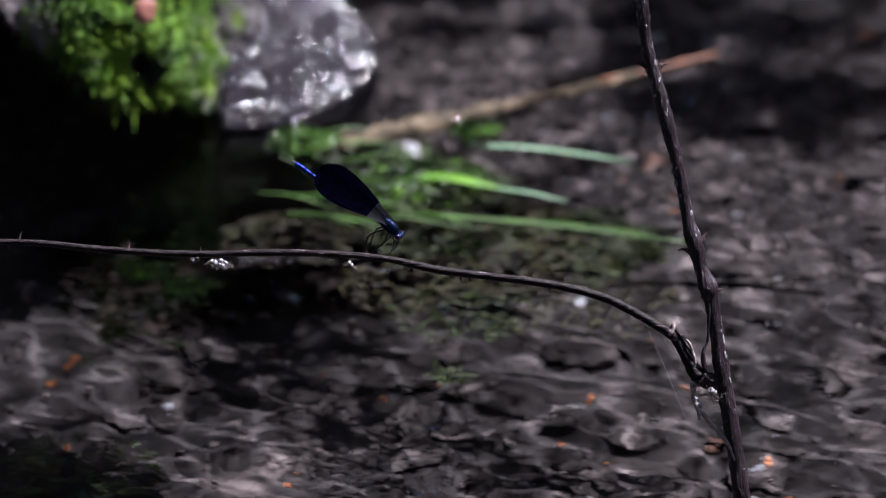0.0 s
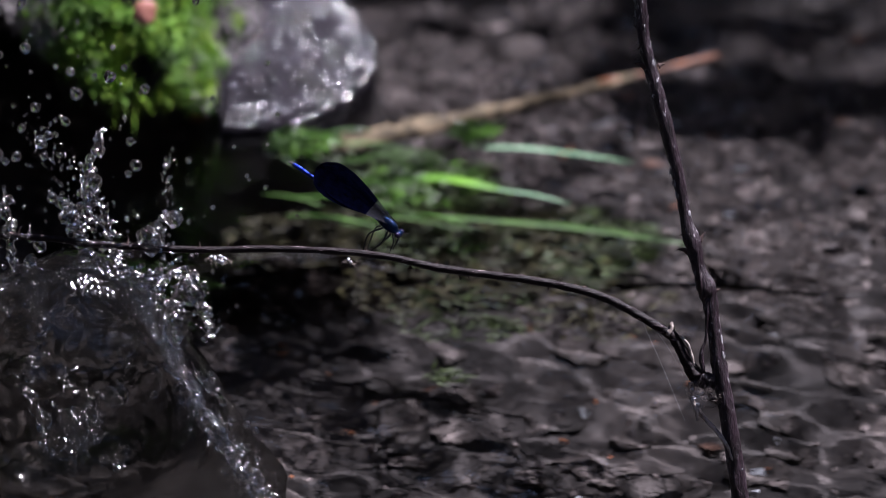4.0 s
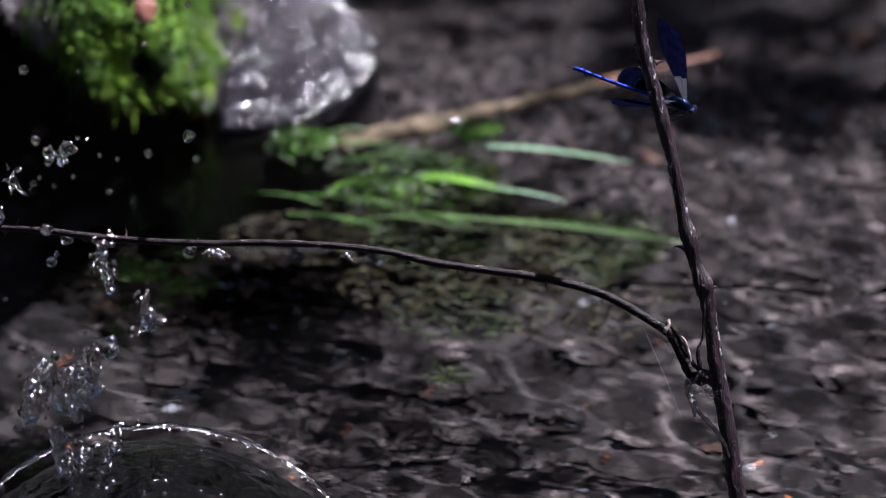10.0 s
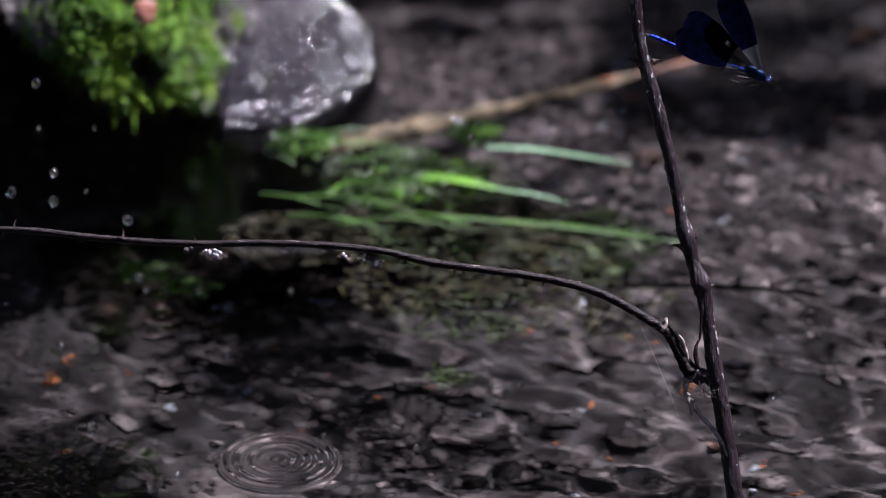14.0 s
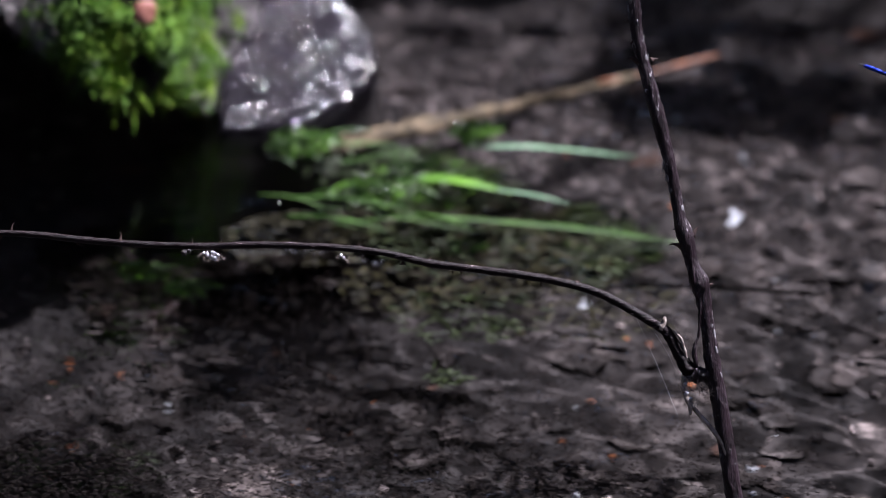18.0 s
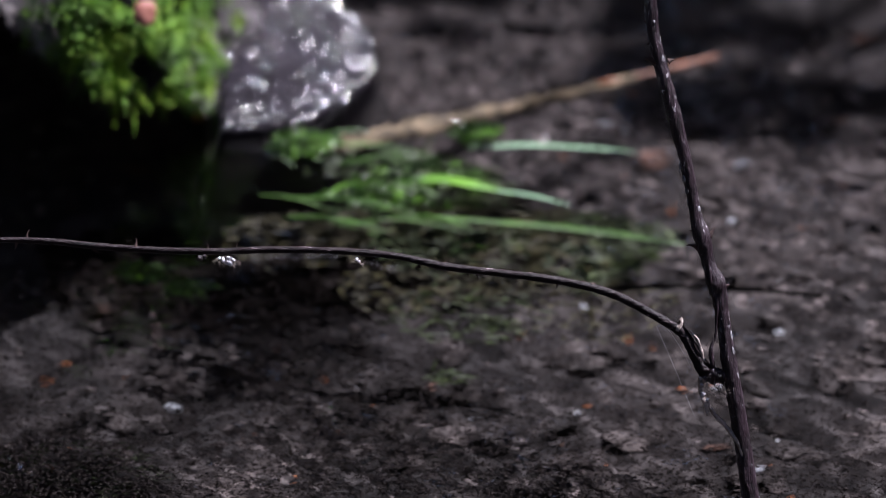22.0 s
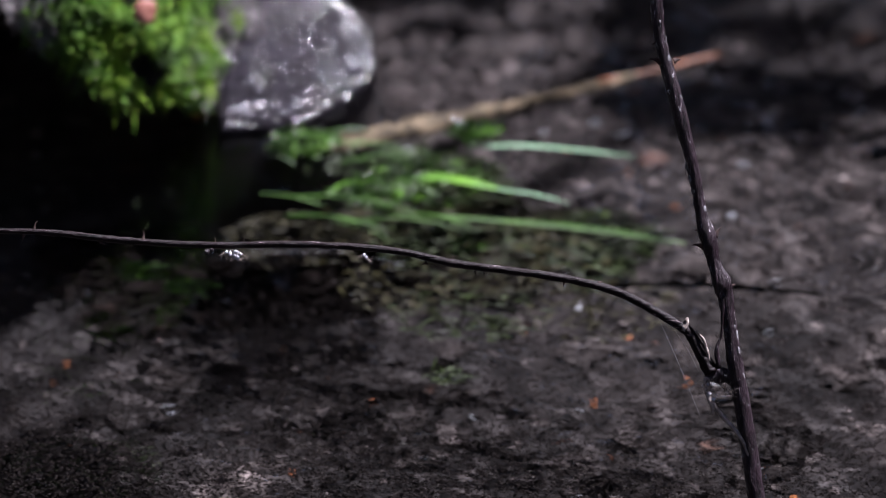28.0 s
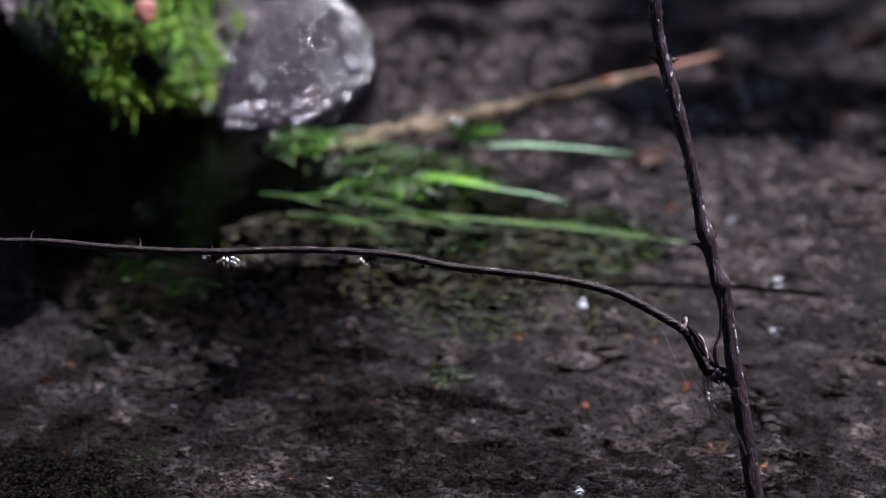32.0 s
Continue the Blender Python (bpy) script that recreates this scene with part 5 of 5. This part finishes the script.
def motions():
    walk(bramble, [(t, SLOPE @ Matrix.Translation(BASE + Vector((x, 0, z)) * MM)) for t, x, z, _ in SWAY])
    walk(twig, [(t, Matrix.Translation(FORK - BASE) @ pose(0, 0, 0, 0, -a, 0)) for t, _, _, a in SWAY])
    root = blade_one.location.copy()
    walk(blade_one, [(t, Matrix.Translation(root) @ pose(0, 0, 0, 0, 0, a)) for t, a in ((0, 0), (6, 1), (14, -1), (17, 3), (20, 9), (22, 10), (25.5, 6), (28, 5), (30, 3), (32, 7))])
    walk(silt_cloud, [(0, pose(-0.36, 0, 0)), (11, pose(-0.30, 0, 0)), (14, pose(-0.12, 0, 0)), (17, pose(0.08, 0, 0)), (20, pose(0.22, 0, 0)), (25, pose(0.32, 0, 0)), (32, pose(0.42, 0, 0))])
    walk(water, [(0, pose(0, 0, 0)), (32, pose(0.58, -0.03, 0))])
    flown = [(0, -18.1, 6.5, 6, 34.0), (1, -18.2, 6.4, 6, 34.6), (2, -18.3, 6.5, 6, 33.6), (3, -18.7, 7.5, 6, 33.2), (3.5, -18.5, 7.5, 6, 33.1), (4.6, -18.2, 8.1, 7, 32.1), (5.5, 8.7, 9.2, 14, 33.5), (6, 17.3, 15.2, 14, 23.4), (6.5, 30.4, 19.3, 14, 13.9), (7, 39.9, 22.4, 14, 14.4), (7.5, 48.6, 29.6, 14, 10.9), (8, 56.5, 32.8, 14, 11.6), (8.5, 64.0, 37.0, 14, 13.6), (9, 70.1, 40.9, 14, 17.0), (9.5, 76.3, 46.7, 14, 16.8), (10, 80.5, 48.1, 14, 19.2), (10.5, 81.3, 50.2, 14, 21.2), (11, 82.8, 54.5, 14, 18.3), (11.5, 87.1, 57.2, 14, 16.9), (12, 88.8, 56.4, 14, 21.3), (12.5, 88.8, 59.4, 14, 20.2), (13, 94.6, 62.0, 14, 16.8), (13.5, 101.5, 60.7, 14, 19.7), (14, 106.1, 58.5, 14, 20.4), (14.5, 112.5, 55.7, 14, 22.4), (16.5, 148.4, 47.7, 14, 22.4), (17, 157.7, 49.0, 14, 20.7), (17.5, 164.4, 48.5, 14, 20.1), (18, 179.0, 48.8, 14, 20.0), (19, 224.0, 52.8, 14, 20), (32, 779.0, 168.8, 60, 12)]
    walk(fly, [(t, SLOPE @ pose(x * MM, d * MM, z * MM) @ fly_turn(a)) for t, x, z, d, a in flown])
    beats = {
        (-1, 1): [(0, 140, 2, 5), (4.6, 140, 2, 5), (5, 100, 20, 30), (5.5, 5, 30, 80), (6, -8, 60, 30), (6.15, -60, 50, 60), (6.3, -150, 40, 40), (6.5, -242, 5, 15), (6.75, -258, 15, 40), (7, -342, 70, 75),
                  (7.3, -365, 55, 25), (7.5, -452, 40, 78), (7.7, -500, 40, 40), (8, -594, 10, 15), (8.5, -622, 20, 40), (9, -715, 76, 40), (9.2, -815, 45, 70), (9.5, -885, 30, 30), (9.75, -965, 10, 20), (10, -975, -5, 60),
                  (10.3, -1075, 60, 40), (10.5, -1085, 55, 25), (10.8, -1150, 50, 70), (11, -1183, 58, 50), (11.3, -1270, 30, 30), (11.5, -1318, 10, 15), (12, -1445, 68, 20), (12.3, -1465, 55, 20), (12.5, -1470, 55, 40),
                  (12.75, -1530, 50, 70), (13, -1580, 50, 20), (13.3, -1640, 30, 20), (13.5, -1690, 5, 10), (14, -1688, 5, 10), (14.3, -1720, 20, 30), (14.5, -1845, 60, 40), (15, -1950, 45, 30), (15.5, -2050, 5, 15),
                  (16, -2075, 8, 20), (16.5, -2080, 10, 20), (16.7, -2200, 50, 30), (17, -2270, 50, 60), (17.5, -2410, 10, 20)],
        (-1, 0): [(0, 142, 4, 5), (4.6, 142, 4, 5), (5, 110, 20, 40), (5.5, -10, 40, 80), (6, -78, 43, 62), (6.3, -150, 40, 30), (6.5, -195, 15, 15), (6.75, -185, 30, 30), (7, -130, 60, 75), (7.3, -92, 50, 78), (7.5, -98, 45, 75),
                  (7.7, -140, 40, 25), (8, -188, 20, 20), (8.5, -170, 40, 40), (8.8, -110, 50, 60), (9, -89, 50, 85), (9.2, -95, 50, 75), (9.5, -165, 30, 20), (9.75, -195, 15, 15), (10, -177, 40, 72), (10.3, -100, 55, 60),
                  (10.5, -85, 50, 25), (10.75, -75, 50, 60), (11, -125, 55, 40), (11.3, -180, 35, 20), (11.5, -185, 30, 20), (11.75, -165, 45, 40), (12, -122, 58, 25), (12.3, -95, 50, 20), (12.5, -82, 50, 75), (12.75, -95, 50, 70),
                  (13, -146, 50, 15), (13.3, -175, 25, 15), (13.5, -205, 10, 10), (14, -206, 10, 10), (14.3, -180, 30, 40), (14.5, -140, 55, 30), (15, -95, 50, 60), (15.4, -150, 45, 20), (15.8, -200, 10, 10), (16.5, -165, 40, 40),
                  (16.7, -115, 50, 20), (17, -90, 50, 60), (17.5, -190, 20, 20)],
        (1, 1): [(0, 139, -2, 5), (4.6, 139, -2, 5), (5, 100, -20, 40), (5.5, 30, -40, 80), (6, 53, -45, 40), (6.15, 85, -40, 70), (6.3, 112, -30, 75), (6.5, 116, -12, 15), (6.75, 106, -25, 30), (7, 98, -47, 45), (7.3, 90, -40, 78),
                 (7.5, 106, -35, 75), (7.7, 118, -30, 65), (8, 123, -15, 15), (8.5, 100, -35, 35), (9, 86, -40, 70), (9.2, 98, -35, 75), (9.5, 118, -25, 65), (9.75, 108, -15, 20), (10, 100, -30, 35), (10.3, 60, -40, 75), (10.5, 45, -35, 40),
                 (10.75, 62, -40, 45), (11, 116, -30, 63), (11.3, 120, -15, 20), (11.5, 122, -12, 15), (11.75, 95, -30, 30), (12, 67, -45, 40), (12.3, 42, -40, 45), (12.5, 50, -38, 35), (12.75, 88, -35, 60), (13, 108, -20, 25),
                 (13.5, 112, -8, 10), (14, 112, -8, 10), (14.3, 85, -30, 40), (14.5, 63, -40, 35), (15, 80, -40, 60), (15.5, 115, -15, 15), (16, 110, -15, 15), (16.5, 82, -35, 35), (17, 60, -40, 50), (17.5, 115, -20, 20)],
        (1, 0): [(0, 141, -4, 5), (4.6, 141, -4, 5), (5, 115, -20, 40), (5.5, 40, -40, 80), (6, 64, -50, 50), (6.15, 90, -45, 70), (6.3, 128, -35, 60), (6.5, 150, -15, 15), (6.75, 148, -40, 30), (7, 160, -62, 30), (7.3, 100, -45, 78),
                 (7.5, 109, -38, 72), (7.7, 126, -30, 60), (8, 153, -15, 15), (8.5, 145, -50, 35), (8.8, 110, -50, 60), (9, 100, -45, 70), (9.5, 126, -25, 20), (9.75, 150, -20, 15), (10, 150, -45, 30), (10.3, 80, -50, 60), (10.5, 62, -50, 60),
                 (10.75, 75, -45, 60), (11, 150, -30, 50), (11.3, 152, -25, 20), (11.5, 155, -25, 20), (12, 138, -64, 20), (12.3, 80, -55, 50), (12.5, 60, -50, 50), (12.75, 100, -40, 60), (13, 126, -20, 20), (13.5, 140, -10, 10),
                 (14, 139, -10, 10), (14.3, 125, -35, 35), (14.5, 120, -55, 40), (15, 95, -50, 60), (15.5, 150, -15, 15), (16, 150, -15, 15), (16.5, 130, -40, 30), (17, 80, -50, 60), (17.5, 150, -15, 20)]}
    ts, noses = [r[0] for r in flown], [r[4] for r in flown]
    for (side, fore), rows in beats.items():
        walk(WINGS[(side, fore)], [wing_row(t, a, b, c, side, fore, fly_turn(float(np.interp(t, ts, noses)))) for t, a, b, c in even(rows)])
    for leg in LEGS:
        at = leg.location.copy()
        walk(leg, [(t, Matrix.Translation(at) @ pose(0, 0, 0, 0, a, 0)) for t, a in ((0, 0), (4.6, 0), (5.2, 62), (32, 62))])
    for ob, rows, turn in DROPS:
        walk(ob, [(t, SLOPE @ pose(x * MM, d * MM, z * MM, *turn)) for t, x, z, d in rows])
    for ob, rows, lean in STRANDS:
        walk(ob, [(t, SLOPE @ pose(x * MM, d * MM, z * MM, 0, lean * (t - 6) * 0.3, 0)) for t, x, z, d in rows])
    for ob, rows in SPRAYS:
        walk(ob, [(t, SLOPE @ pose(x * MM, 0, z * MM)) for t, x, z in rows])
    walk(top_rim, [(t, SLOPE @ pose(x * MM, 0, z * MM)) for t, x, z in TOP_RIM])
    walk(rim, [(t, SLOPE @ pose(x * MM, 0, z * MM)) for t, x, z in RIM])
    walk(dome, [(t, pose(x * MM, 0, z * MM)) for t, x, z in ((0, -140, -260), (1.2, -140, -255), (2, -140, -64), (3, -134, -26), (3.5, -130, -14), (5.5, -124, 0), (6.4, -124, 0), (7, -124, -12), (7.5, -124, -28), (8, -124, -44), (8.4, -124, -64),
                                                           (8.8, -124, -84), (9.4, -124, -140), (10, -124, -260), (32, -124, -260))])
    walk(swell, [(t, pose(-0.097, -0.045, (z - 27) * MM)) for t, z in ((0, -230), (8.2, -230), (8.8, -10), (9.2, -3), (10, 0), (11, -4), (11.5, -8), (12, -19), (12.5, -36), (14, -230), (32, -230))])
    for ob, a, b, c, e in RIPPLES:
        x, y = ob.location.x, ob.location.y
        rows = [(0, -260.0), (a, -260.0), (b, 0.9), (c, 0.9), (e, -260.0), (32, -260.0 if e < 32 else 0.9)]
        walk(ob, [(t, pose(x + 0.002 * (t - b), y, z * MM)) for t, z in rows if t < 32 or z == rows[-1][1] and t == 32])


for ob in list(bpy.data.objects):
    if ob.type == "MESH":
        ob.cycles.is_caustics_receiver = True
motions()
